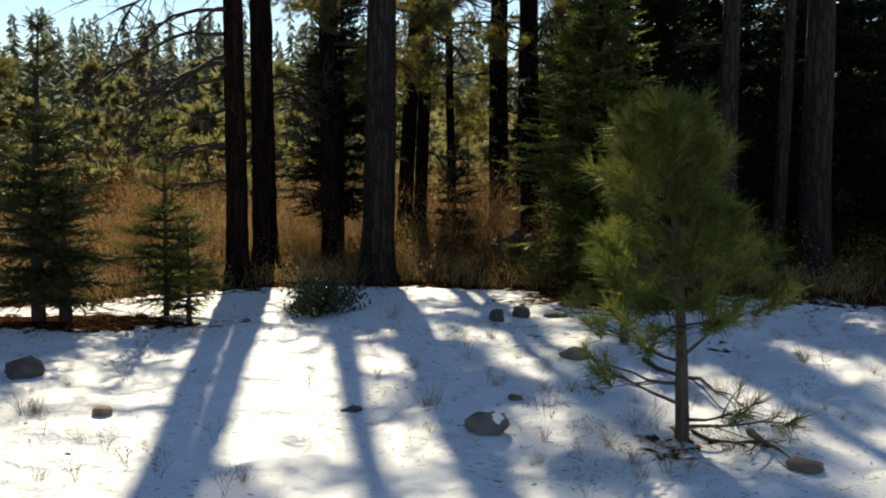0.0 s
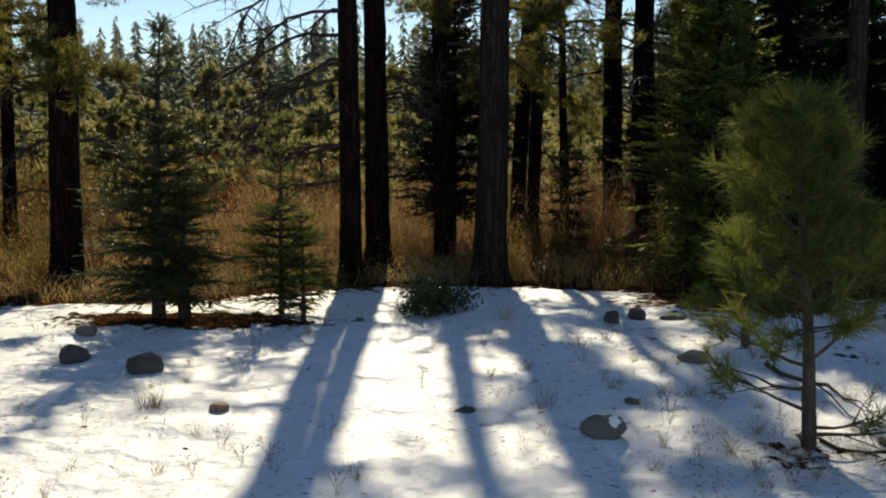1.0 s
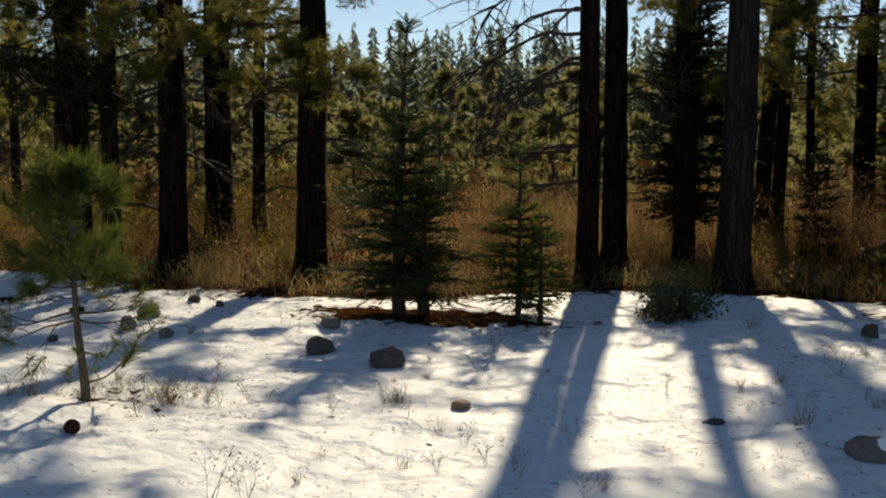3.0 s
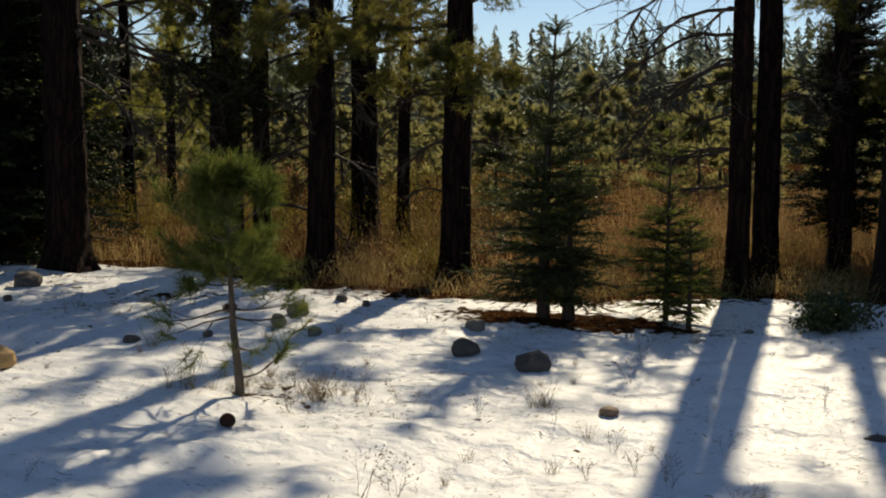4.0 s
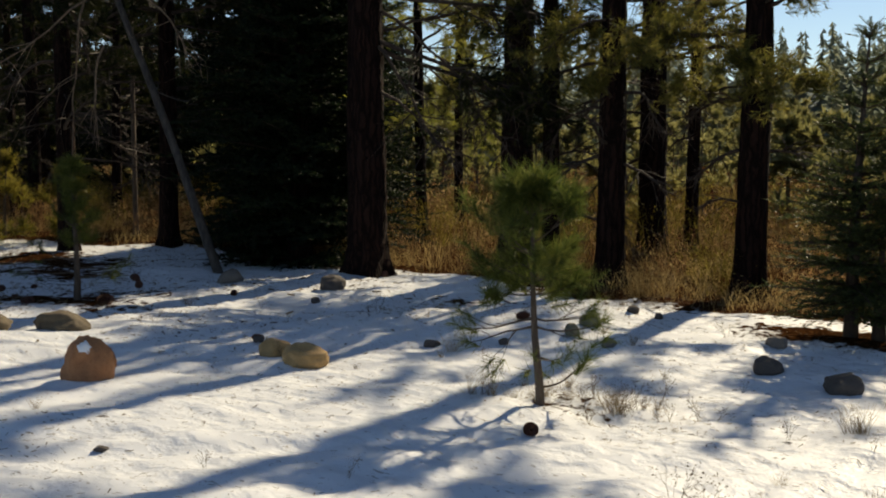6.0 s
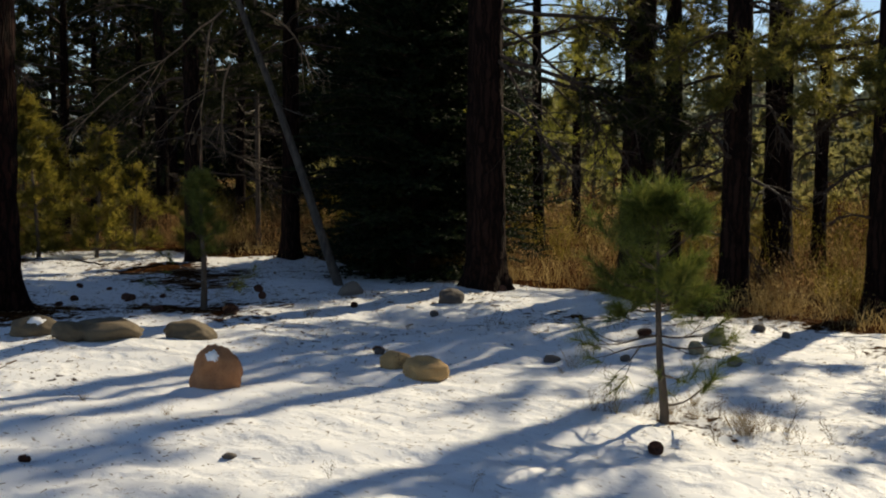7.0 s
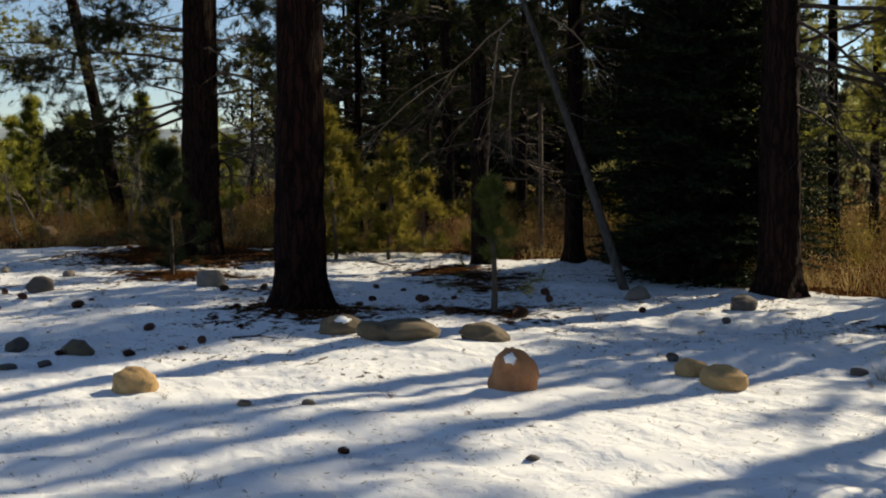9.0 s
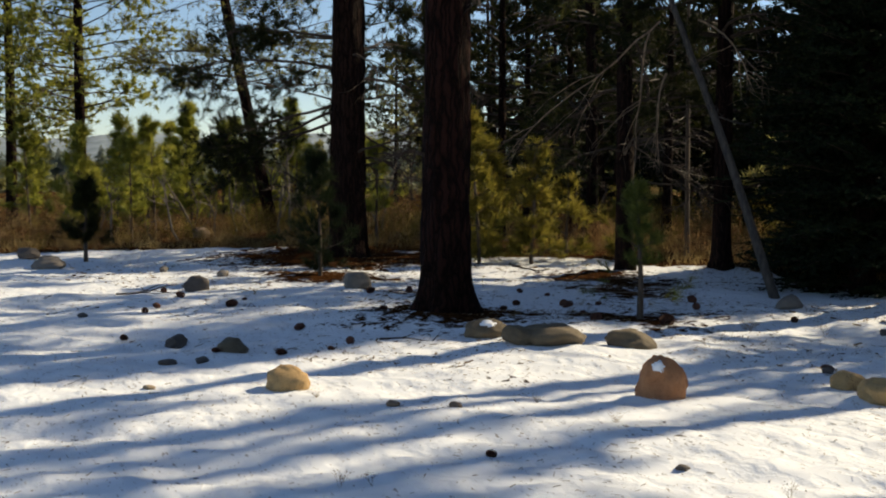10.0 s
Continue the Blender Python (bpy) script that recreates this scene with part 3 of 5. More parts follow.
pine(-6.45, 11.79, 0.34, 15, (0.012, 0), 7.0, low=8, low_from=2.2, low_to=3.7, reach=1.1, dead=5, dead_from=0.8, dead_len=1.1, snags=((2.1, 190, 1.1, 0.1), (1.6, 185, 1.3, -0.3), (2.3, 0, 0.9, -0.1), (1.5, 10, 0.7, -0.3)), seed=14)
pine(-7.48, 15.12, 0.42, 16, (0.0, 0), 8.6, low=10, low_from=2.3, low_to=4.4, reach=1.3, dead=6, dead_from=0.9, dead_len=1.3, snags=((1.9, 185, 1.4, -0.1), (1.5, 200, 1.4, -0.4), (2.4, 175, 1.5, 0.0)), seed=15)
pine(-7.08, 15.61, 0.20, 13, (0.0, 0), 8.6, low=6, low_from=2.2, low_to=4.4, reach=1.0, dead=4, dead_from=0.9, dead_len=1.0, seed=16)
# crown starts low, above the view, to dapple the snow in front
pine(-4.85, 12.05, 0.35, 15, (0.004, 0), 4.7, low=9, low_from=2.1, low_to=3.6, reach=1.0, dead=4, dead_from=0.9, dead_len=0.8, snags=((2.2, 185, 0.9, 0.2), (1.7, 175, 0.8, -0.2)), seed=17)
pine(-7.92, 12.0, 0.43, 16, (-0.004, 0), 7.5, low=5, low_from=2.6, reach=1.1, dead=3, dead_len=1.1, seed=18, label="dark pine of a joined pair at the snow's edge")
pine(-7.56, 12.3, 0.23, 14, (0.006, 0), 7.5, low=5, low_from=2.4, reach=1.0, dead=4, dead_len=1.1, seed=19, label="thin dark pine of a joined pair")
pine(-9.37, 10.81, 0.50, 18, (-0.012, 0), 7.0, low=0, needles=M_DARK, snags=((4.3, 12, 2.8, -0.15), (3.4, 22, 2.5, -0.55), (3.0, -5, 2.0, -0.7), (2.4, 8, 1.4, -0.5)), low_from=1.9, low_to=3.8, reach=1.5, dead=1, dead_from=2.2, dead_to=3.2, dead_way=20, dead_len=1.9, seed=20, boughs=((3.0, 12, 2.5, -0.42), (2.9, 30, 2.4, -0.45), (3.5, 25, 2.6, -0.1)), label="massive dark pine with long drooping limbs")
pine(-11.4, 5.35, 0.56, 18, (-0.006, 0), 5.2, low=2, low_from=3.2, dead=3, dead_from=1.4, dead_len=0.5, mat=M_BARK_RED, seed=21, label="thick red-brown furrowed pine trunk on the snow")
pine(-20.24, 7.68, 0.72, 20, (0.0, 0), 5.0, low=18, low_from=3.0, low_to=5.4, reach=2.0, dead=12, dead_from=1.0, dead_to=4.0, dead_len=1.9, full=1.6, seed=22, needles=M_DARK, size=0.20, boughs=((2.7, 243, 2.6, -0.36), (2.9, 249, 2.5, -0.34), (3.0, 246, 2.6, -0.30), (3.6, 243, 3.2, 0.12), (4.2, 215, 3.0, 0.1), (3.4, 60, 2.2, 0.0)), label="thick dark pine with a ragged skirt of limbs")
pine(-29.5, 9.2, 0.36, 16, (-0.05, -0.19), 7.0, low=16, full=0.8, low_from=3.7, low_to=6.4, reach=2.6, dead=5, dead_len=1.8, seed=23, boughs=((4.2, 243, 3.0, 0.1), (5.0, 70, 3.0, 0.1), (4.6, 200, 2.5, 0.2)), size=0.16, mat=M_BARK_RED, label="leaning red-barked pine with wide limbs")
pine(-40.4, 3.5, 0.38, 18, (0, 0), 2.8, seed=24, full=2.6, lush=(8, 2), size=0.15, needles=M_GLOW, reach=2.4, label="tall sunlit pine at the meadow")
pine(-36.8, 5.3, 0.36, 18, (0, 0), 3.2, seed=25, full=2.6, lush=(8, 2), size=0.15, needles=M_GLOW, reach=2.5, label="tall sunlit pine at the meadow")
# paler bark than its neighbours, in place of sun falling on this trunk
pine(-16.42, 12.79, 0.09, 12, (0.0, 0), 6.5, dead=5, dead_len=0.8, mat=M_SAPLING, seed=26, label="slender sunlit pine trunk")
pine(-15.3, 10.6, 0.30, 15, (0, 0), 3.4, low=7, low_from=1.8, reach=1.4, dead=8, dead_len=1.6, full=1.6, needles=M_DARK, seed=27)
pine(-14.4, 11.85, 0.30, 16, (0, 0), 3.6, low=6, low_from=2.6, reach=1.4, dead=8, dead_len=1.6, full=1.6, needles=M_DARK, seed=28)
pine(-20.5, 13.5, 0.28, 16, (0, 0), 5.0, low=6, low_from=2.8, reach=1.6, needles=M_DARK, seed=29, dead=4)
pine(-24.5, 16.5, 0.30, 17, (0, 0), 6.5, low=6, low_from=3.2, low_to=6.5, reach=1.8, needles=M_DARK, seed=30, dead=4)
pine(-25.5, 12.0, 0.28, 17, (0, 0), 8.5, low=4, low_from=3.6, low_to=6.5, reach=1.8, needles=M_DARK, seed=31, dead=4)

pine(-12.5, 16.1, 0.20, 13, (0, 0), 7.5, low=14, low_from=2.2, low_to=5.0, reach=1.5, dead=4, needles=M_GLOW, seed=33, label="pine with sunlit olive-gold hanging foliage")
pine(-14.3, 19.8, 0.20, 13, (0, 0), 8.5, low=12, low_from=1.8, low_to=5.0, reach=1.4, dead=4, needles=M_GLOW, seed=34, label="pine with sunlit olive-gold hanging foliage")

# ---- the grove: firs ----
fir(-2.95, 9.52, 2.62, 1.6, 1, mat=M_FIR_LIT, stems=((-0.06, 0, 1.0), (0.16, 0.03, 0.42)), from_z=0.20, whorl=0.085, per=9, twig=0.25, stem=0.11, tier=0.19, label="dark green young fir with a bare leader in brown litter")
fir(-2.0, 9.9, 1.85, 0.95, 2, from_z=0.15, whorl=0.085, per=8, tier=0.16, twig=0.22, stem=0.05, mat=M_FRESH, label="slender light green young fir")
fir(-1.76, 9.68, 0.98, 0.75, 3, from_z=0.14, whorl=0.075, per=8, twig=0.20, stem=0.045, mat=M_FRESH, label="small light green fir on the snow")
# brighter needles than the firs behind, standing in for sun on the sprays
fir(2.28, 12.0, 4.0, 2.2, 4, from_z=0.12, whorl=0.12, per=11, twig=0.28, near=False, stem=0.18, mat=M_FRESH, label="dense fir with sunlit yellow-green sprays")
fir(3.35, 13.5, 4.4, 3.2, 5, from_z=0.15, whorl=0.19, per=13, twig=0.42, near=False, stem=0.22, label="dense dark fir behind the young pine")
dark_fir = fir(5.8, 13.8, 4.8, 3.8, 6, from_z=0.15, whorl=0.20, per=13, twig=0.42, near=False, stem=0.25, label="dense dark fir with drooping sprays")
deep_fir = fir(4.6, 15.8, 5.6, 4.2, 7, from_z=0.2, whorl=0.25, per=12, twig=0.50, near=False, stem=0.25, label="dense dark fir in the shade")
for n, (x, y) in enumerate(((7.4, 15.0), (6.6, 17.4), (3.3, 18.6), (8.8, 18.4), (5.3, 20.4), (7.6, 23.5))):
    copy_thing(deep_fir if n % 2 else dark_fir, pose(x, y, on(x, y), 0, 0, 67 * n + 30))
fir(-11.0, 11.3, 8.0, 3.7, 8, from_z=0.08, whorl=0.20, per=12, twig=0.42, near=False, stem=0.3, label="shaded black-green dense fir with sprays down to the ground")
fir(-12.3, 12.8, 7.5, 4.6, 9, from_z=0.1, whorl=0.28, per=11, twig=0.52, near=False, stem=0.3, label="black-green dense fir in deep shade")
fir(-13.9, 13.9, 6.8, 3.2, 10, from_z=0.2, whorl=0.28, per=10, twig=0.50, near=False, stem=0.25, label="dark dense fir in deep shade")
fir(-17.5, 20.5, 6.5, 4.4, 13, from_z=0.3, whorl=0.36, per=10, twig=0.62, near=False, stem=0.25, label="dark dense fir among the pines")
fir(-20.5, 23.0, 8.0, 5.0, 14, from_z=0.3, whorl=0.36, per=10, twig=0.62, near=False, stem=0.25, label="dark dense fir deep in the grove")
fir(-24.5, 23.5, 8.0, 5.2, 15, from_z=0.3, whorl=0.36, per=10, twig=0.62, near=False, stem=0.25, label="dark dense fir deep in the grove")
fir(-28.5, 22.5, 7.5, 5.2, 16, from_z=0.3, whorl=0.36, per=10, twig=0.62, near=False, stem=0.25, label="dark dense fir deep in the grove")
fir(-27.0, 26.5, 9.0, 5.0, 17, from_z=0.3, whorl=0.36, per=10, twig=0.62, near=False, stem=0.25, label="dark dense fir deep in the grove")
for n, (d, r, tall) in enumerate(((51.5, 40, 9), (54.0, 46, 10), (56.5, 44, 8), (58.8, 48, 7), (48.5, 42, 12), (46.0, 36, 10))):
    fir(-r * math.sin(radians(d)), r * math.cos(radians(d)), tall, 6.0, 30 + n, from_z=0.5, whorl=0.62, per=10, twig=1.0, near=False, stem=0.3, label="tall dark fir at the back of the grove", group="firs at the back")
fir(-0.66, 14.7, 4.4, 1.9, 11, from_z=0.6, whorl=0.14, per=10, twig=0.28, near=False, stem=0.12, label="dark young fir between pine trunks")
fir(0.9, 15.2, 1.5, 0.9, 12, from_z=0.1, whorl=0.10, per=7, twig=0.2, near=False, stem=0.06, label="small brown-green fir in the brush")

for n, (d, r, tall) in enumerate(((56.6, 47, 15), (59.0, 52, 16), (61.2, 46, 14), (64.5, 53, 13))):
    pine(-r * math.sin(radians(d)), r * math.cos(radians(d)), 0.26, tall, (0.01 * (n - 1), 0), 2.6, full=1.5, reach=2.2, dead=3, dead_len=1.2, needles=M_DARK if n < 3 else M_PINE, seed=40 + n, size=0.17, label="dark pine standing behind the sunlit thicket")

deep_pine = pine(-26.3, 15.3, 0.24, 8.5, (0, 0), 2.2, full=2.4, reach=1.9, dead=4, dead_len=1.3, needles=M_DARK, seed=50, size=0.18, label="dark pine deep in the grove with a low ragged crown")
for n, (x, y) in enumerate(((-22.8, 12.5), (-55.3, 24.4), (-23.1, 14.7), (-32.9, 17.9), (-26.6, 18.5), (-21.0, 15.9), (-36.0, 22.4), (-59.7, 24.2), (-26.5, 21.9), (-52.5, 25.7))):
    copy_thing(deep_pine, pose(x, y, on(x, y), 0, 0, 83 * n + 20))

# ---- young pines ----
sapling(1.61, 5.86, 1.86, 0.075, 0.62, 1.22, 1, size=0.16, gap=0.12, ragged=(0.6, 1.15), label="bushy young pine with long soft needles on the snow", sides=((200, 0.30, 0.55, 0.1), (170, 0.42, 0.5, 0.25), (20, 0.45, 0.4, 0.6), (-15, 0.06, 0.5, 0.1), (-60, 0.10, 0.45, 0.2), (150, 0.18, 0.45, 0.3)))
sapling(1.82, 8.34, 0.95, 0.07, 0.35, 0.7, 2, size=0.14, label="small leaning pine behind a taller sapling", sides=((190, 0.2, 0.4, 0.2),))
sapling(-3.92, 6.0, 1.42, 0.055, 0.70, 1.05, 3, size=0.15, gap=0.08, ragged=(0.45, 1.2), label="young pine with a bare lower stem and bushy top", sides=((205, 0.55, 0.42, -0.2), (195, 0.5, 0.5, -0.25), (20, 0.55, 0.36, -0.15), (10, 0.5, 0.45, -0.2), (-30, 0.3, 0.24, 0.2), (20, 0.12, 0.3, 0.1)))
sapling(-10.06, 7.0, 1.5, 0.07, 0.62, 0.55, 4, size=0.12, gap=0.13, forks=2, ragged=(0.35, 1.2), label="thin shaded young pine among fallen cones", mat=M_FRESH, sides=((220, 0.3, 0.5, 0.0), (40, 0.35, 0.5, 0.0), (200, 0.42, 0.4, 0.1), (60, 0.25, 0.35, 0.1)))
sapling(-16.67, 5.81, 1.95, 0.06, 0.16, 1.3, 5, size=0.18, gap=0.2, ragged=(0.3, 1.25), label="dark ragged young pine in the shade", mat=M_FIR)
sapling(-21.93, 3.09, 1.55, 0.08, 0.45, 0.85, 6, size=0.2, label="shaded dark green young pine at the edge of the snow", mat=M_DARK)
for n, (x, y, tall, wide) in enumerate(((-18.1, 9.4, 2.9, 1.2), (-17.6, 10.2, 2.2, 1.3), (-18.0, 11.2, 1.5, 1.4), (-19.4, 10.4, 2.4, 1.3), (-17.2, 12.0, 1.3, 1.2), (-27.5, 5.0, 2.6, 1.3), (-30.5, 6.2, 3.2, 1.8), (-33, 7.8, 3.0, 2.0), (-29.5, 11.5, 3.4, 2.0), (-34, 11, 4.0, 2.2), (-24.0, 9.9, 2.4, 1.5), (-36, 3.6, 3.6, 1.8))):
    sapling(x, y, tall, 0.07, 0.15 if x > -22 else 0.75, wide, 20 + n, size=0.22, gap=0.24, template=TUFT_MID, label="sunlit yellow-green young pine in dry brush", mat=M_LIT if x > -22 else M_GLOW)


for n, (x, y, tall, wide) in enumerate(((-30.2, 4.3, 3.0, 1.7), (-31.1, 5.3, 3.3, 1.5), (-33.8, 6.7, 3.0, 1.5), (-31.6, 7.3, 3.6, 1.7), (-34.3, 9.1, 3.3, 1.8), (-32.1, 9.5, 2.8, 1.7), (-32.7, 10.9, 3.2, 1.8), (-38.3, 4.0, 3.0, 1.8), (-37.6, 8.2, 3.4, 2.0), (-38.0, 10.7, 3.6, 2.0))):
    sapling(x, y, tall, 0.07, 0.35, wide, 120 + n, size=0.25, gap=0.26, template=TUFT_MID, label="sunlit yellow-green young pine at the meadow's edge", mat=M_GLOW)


# ---- young pines of the meadow, further off ----
def meadow_pines():
    rng = np.random.RandomState(77)
    protos = []
    for n, (tall, wide) in enumerate(((2.3, 2.0), (3.6, 2.7), (5.5, 3.3), (8.5, 4.0))):
        protos.append(sapling(-30.0 - 3 * n, 24.0 + n, tall, 0.10, 0.4, wide, 60 + n, size=0.36, gap=0.50 + 0.10 * n, template=TUFT_FAR, forks=2, label="olive-green pine standing in the brown meadow", mat=M_MEADOW))
        tagged(protos[-1], category="tree", group="pines of the meadow")
        protos[-1].name = "meadow_pine"
    for n in range(34):
        d = -32 + 128 * ((n * 0.618) % 1.0)
        r = rng.uniform(24, 62)
        k = min(2, int(rng.uniform(0, 1.5) + (r - 24) / 28))
        if d > 52:
            r, k = r + 16, min(k, 1)
        x, y = -r * math.sin(radians(d)), r * math.cos(radians(d))
        copy_thing(protos[k], pose(x, y, on(x, y), 0, 0, rng.uniform(0, 360)))

    for n in range(46):
        d, r = -8 + 50 * ((n * 0.7549) % 1.0), rng.uniform(23, 60)
        k = min(2, int(rng.uniform(0, 1.2) + (r - 23) / 30))
        x, y = -r * math.sin(radians(d)), r * math.cos(radians(d))
        copy_thing(protos[k], pose(x, y, on(x, y), 0, 0, rng.uniform(0, 360)))
    for n in range(13):
        d, r = 56.0 + 0.78 * ((n * 5) % 13), 60 + 2.1 * ((n * 7) % 11)
        x, y = -r * math.sin(radians(d)), r * math.cos(radians(d))
        copy_thing(protos[2 + n % 2], pose(x, y, on(x, y), 0, 0, 77 * n))


meadow_pines()


# ---- dead wood ----
def snag(x, y, way, tall, dia, seed):
    """A dead leaning trunk with a bare top."""
    rng = np.random.RandomState(4000 + seed)
    t = base("leaning_snag", x, y, "grey barkless dead trunk leaning against the firs", "dead tree")
    g = Geo()
    p = crooked((0, 0, -0.1), way, tall, 16, rng, 0.03, 0.018)
    g.tube(p, np.linspace(dia / 2, dia * 0.16, 16), 12)
    part("trunk", g, M_SNAG, t, smooth=True)
    for n in range(7):
        b = Geo()
        i = rng.randint(5, 15)
        limb(b, p[i], rng.normal(size=3) * (1, 1, 0.5), rng.uniform(0.3, 0.9), 0.012, rng, -0.4, 3, None, twigs=1, wander=0.2)
        part("dead_branch", b, M_SNAG, t)
    return t


snag(-10.96, 9.80, (-0.383, -0.111, 1.0), 6.5, 0.13, 1)


def hanging_branch(x, y, z, way, length, seed):
    rng = np.random.RandomState(4100 + seed)
    g = Geo()
    limb(g, (0, 0, 0), way, length, 0.015, rng, -1.3, 7, None, steps=16, twigs=3, wander=0.13)
    ob = new("broken_branch", g.mesh("broken_branch", M_HANG))
    ob.matrix_basis = pose(x, y, z)
    return tagged(ob, "bare broken branch hanging from a shaded pine", "branch", "hanging dead branches")


hanging_branch(-12.56, 9.17, 3.61, (-0.38, -0.46, -0.6), 2.9, 1)
hanging_branch(-12.80, 9.18, 3.47, (-0.22, -0.28, -0.9), 2.2, 2)
hanging_branch(-12.58, 9.30, 2.92, (-0.2, -0.3, -0.8), 1.3, 4)
hanging_branch(-12.25, 9.55, 3.61, (0.45, 0.5, -0.3), 1.3, 3)


def fallen_branch(x, y, heading, length, thick, seed):
    """A dead branch lying on the snow."""
    rng = np.random.RandomState(4200 + seed)
    g = Geo()
    limb(g, (0, 0, thick * 0.8), (math.cos(radians(heading)), math.sin(radians(heading)), 0.02), length, thick, rng, 0.02, 4, None, steps=9, twigs=1, wander=0.07)
    v = g.v
    for n in range(len(v)):
        v[n][:, 2] = np.clip(v[n][:, 2], -0.01, 0.12) + height(v[n][:, 0] + x, v[n][:, 1] + y) - on(x, y)
    ob = new("fallen_branch", g.mesh("fallen_branch", M_LIMB))
    ob.matrix_basis = pose(x, y, on(x, y))
    return tagged(ob, "dead brown branch lying on the snow", "branch", "fallen branches")


fallen_branch(1.83, 7.73, -75, 1.75, 0.018, 1)
fallen_branch(2.01, 5.93, -95, 0.5, 0.022, 2)
fallen_branch(1.69, 5.94, -48, 0.45, 0.012, 3)
fallen_branch(-15.5, 2.5, 85, 0.9, 0.016, 4)
fallen_branch(-14.1, 8.5, 120, 1.7, 0.02, 5)
fallen_branch(-16.9, 9.4, 5, 1.3, 0.02, 6)
fallen_branch(-9.9, 3.9, 60, 0.5, 0.012, 8)


def root_mound(x, y, wide, tall):
    """Dark upturned roots and earth at the foot of a pine."""
    rng = np.random.RandomState(4300)
    t = base("root_mound", x, y, "dark upturned roots and earth beside a pine", "tree stump")
    bm = bmesh.new()
    bmesh.ops.create_icosphere(bm, subdivisions=4, radius=1.0)
    for v in bm.verts:
        c = v.co * (1 + 0.4 * noise.noise(v.co * 1.6) + 0.2 * noise.noise(v.co * 4))
        v.co = (c.x * wide / 2, c.y * wide / 3, c.z * tall * 0.75 + tall * 0.15)
    me = bpy.data.meshes.new("earth")
    bm.to_mesh(me)
    bm.free()
    me.materials.append(M_LIMB)
    ob = new("earth", me)
    ob.parent = t
    for n in range(9):
        g = Geo()
        a = rng.uniform(0, 2 * np.pi)
        p = crooked((math.cos(a) * wide * 0.25, math.sin(a) * wide * 0.15, tall * 0.45), (math.cos(a), math.sin(a), rng.uniform(-0.3, 0.9)), rng.uniform(0.3, 0.6), 7, rng, -0.6, 0.25)
        g.tube(p, np.linspace(0.035, 0.006, 7), 6)
        part("root", g, M_LIMB, t)


root_mound(1.72, 14.2, 0.85, 0.42)


def bent_stem(x, y, tall, way, seed):
    rng = np.random.RandomState(4400 + seed)
    g = Geo()
    limb(g, (0, 0, -0.05), way, tall, 0.018 + 0.011 * tall, rng, 0.5, 5, None, steps=10, twigs=2, wander=0.16)
    ob = new("bent_sapling", g.mesh("bent_sapling", M_DEAD))
    ob.matrix_basis = pose(x, y, on(x, y))
    return tagged(ob, "pale bent leafless sapling at the meadow's edge", "dead tree", "bent saplings")


for n, (d, r, lean) in enumerate(((70.4, 31, 0.5), (71.8, 30, 0.2), (73.0, 32, -0.1), (76.5, 29, 0.7), (68.6, 32, 0.4), (67.2, 31, -0.2), (74.5, 31, 0.6))):
    bent_stem(-r * math.sin(radians(d)), r * math.cos(radians(d)), 2.0 + 0.3 * (n % 3), (0.3 * lean, -lean * 0.6, 1), n)


for n in range(26):
    d, r = 69.5 + 0.62 * ((n * 11) % 26) - 2.0, 27.5 + (n * 7) % 9
    bent_stem(-r * math.sin(radians(d)), r * math.cos(radians(d)), 1.0 + 0.35 * (n % 4), (0.3 * math.sin(n * 2.1), 0.5 * math.sin(n * 1.3), 1), 20 + n)


# ---- brush and grass ----
def stalks(geo, x, y, tall, rng, spread=0.35, width=0.006, leaf=0, fleck=0.014):
    """Thin bent stalks rising from the points given, with small flecks of leaf."""
    n = len(x)
    z = height(x, y)
    b = np.stack([x, y, z - 0.03], -1)
    a = rng.uniform(0, 2 * np.pi, n)
    out = np.stack([np.cos(a), np.sin(a), 0 * a], -1) * (rng.uniform(0.1, 1, n) * spread * tall)[:, None]
    m = b + out * 0.35 + np.stack([0 * a, 0 * a, tall * 0.6], -1)
    e = b + out + np.stack([0 * a, 0 * a, tall * rng.uniform(0.85, 1.05, n)], -1)
    s = unit(np.stack([-np.sin(a + 1), np.cos(a + 1), 0 * a], -1)) * width
    geo.tris(np.concatenate([np.stack([b - s, b + s, m], 1), np.stack([m - s * 0.7, m + s * 0.7, e], 1), np.stack([b + s, m + s * 0.7, m - s * 0.7], 1)]))
    for _ in range(leaf):
        k = rng.uniform(0.45, 1.0, (n, 1))
        c = m + (e - m) * (k * 2 - 1).clip(0, 1) + rng.normal(size=(n, 3)) * 0.05
        l = rng.normal(size=(n, 3)) * (tall * 0.012 + fleck)[:, None]
        geo.tris(np.stack([c, c + l, c + np.roll(l, 1, 1) * 0.5], 1))


def scatter_ring(n, rng, deg, near, far, clump=0):
    """Points between two distances from the edge of the snow."""
    d = rng.uniform(*deg, n)
    r = snow_reach(d) + near + (far - near) * rng.uniform(0, 1, n) ** 1.6
    x, y = -r * np.sin(np.radians(d)), r * np.cos(np.radians(d))
    if clump:
        x, y = np.repeat(x, clump), np.repeat(y, clump)
        w = 0.10 + 0.012 * np.repeat(r, clump)
        x, y = x + rng.normal(size=len(x)) * w, y + rng.normal(size=len(x)) * w
    return x, y


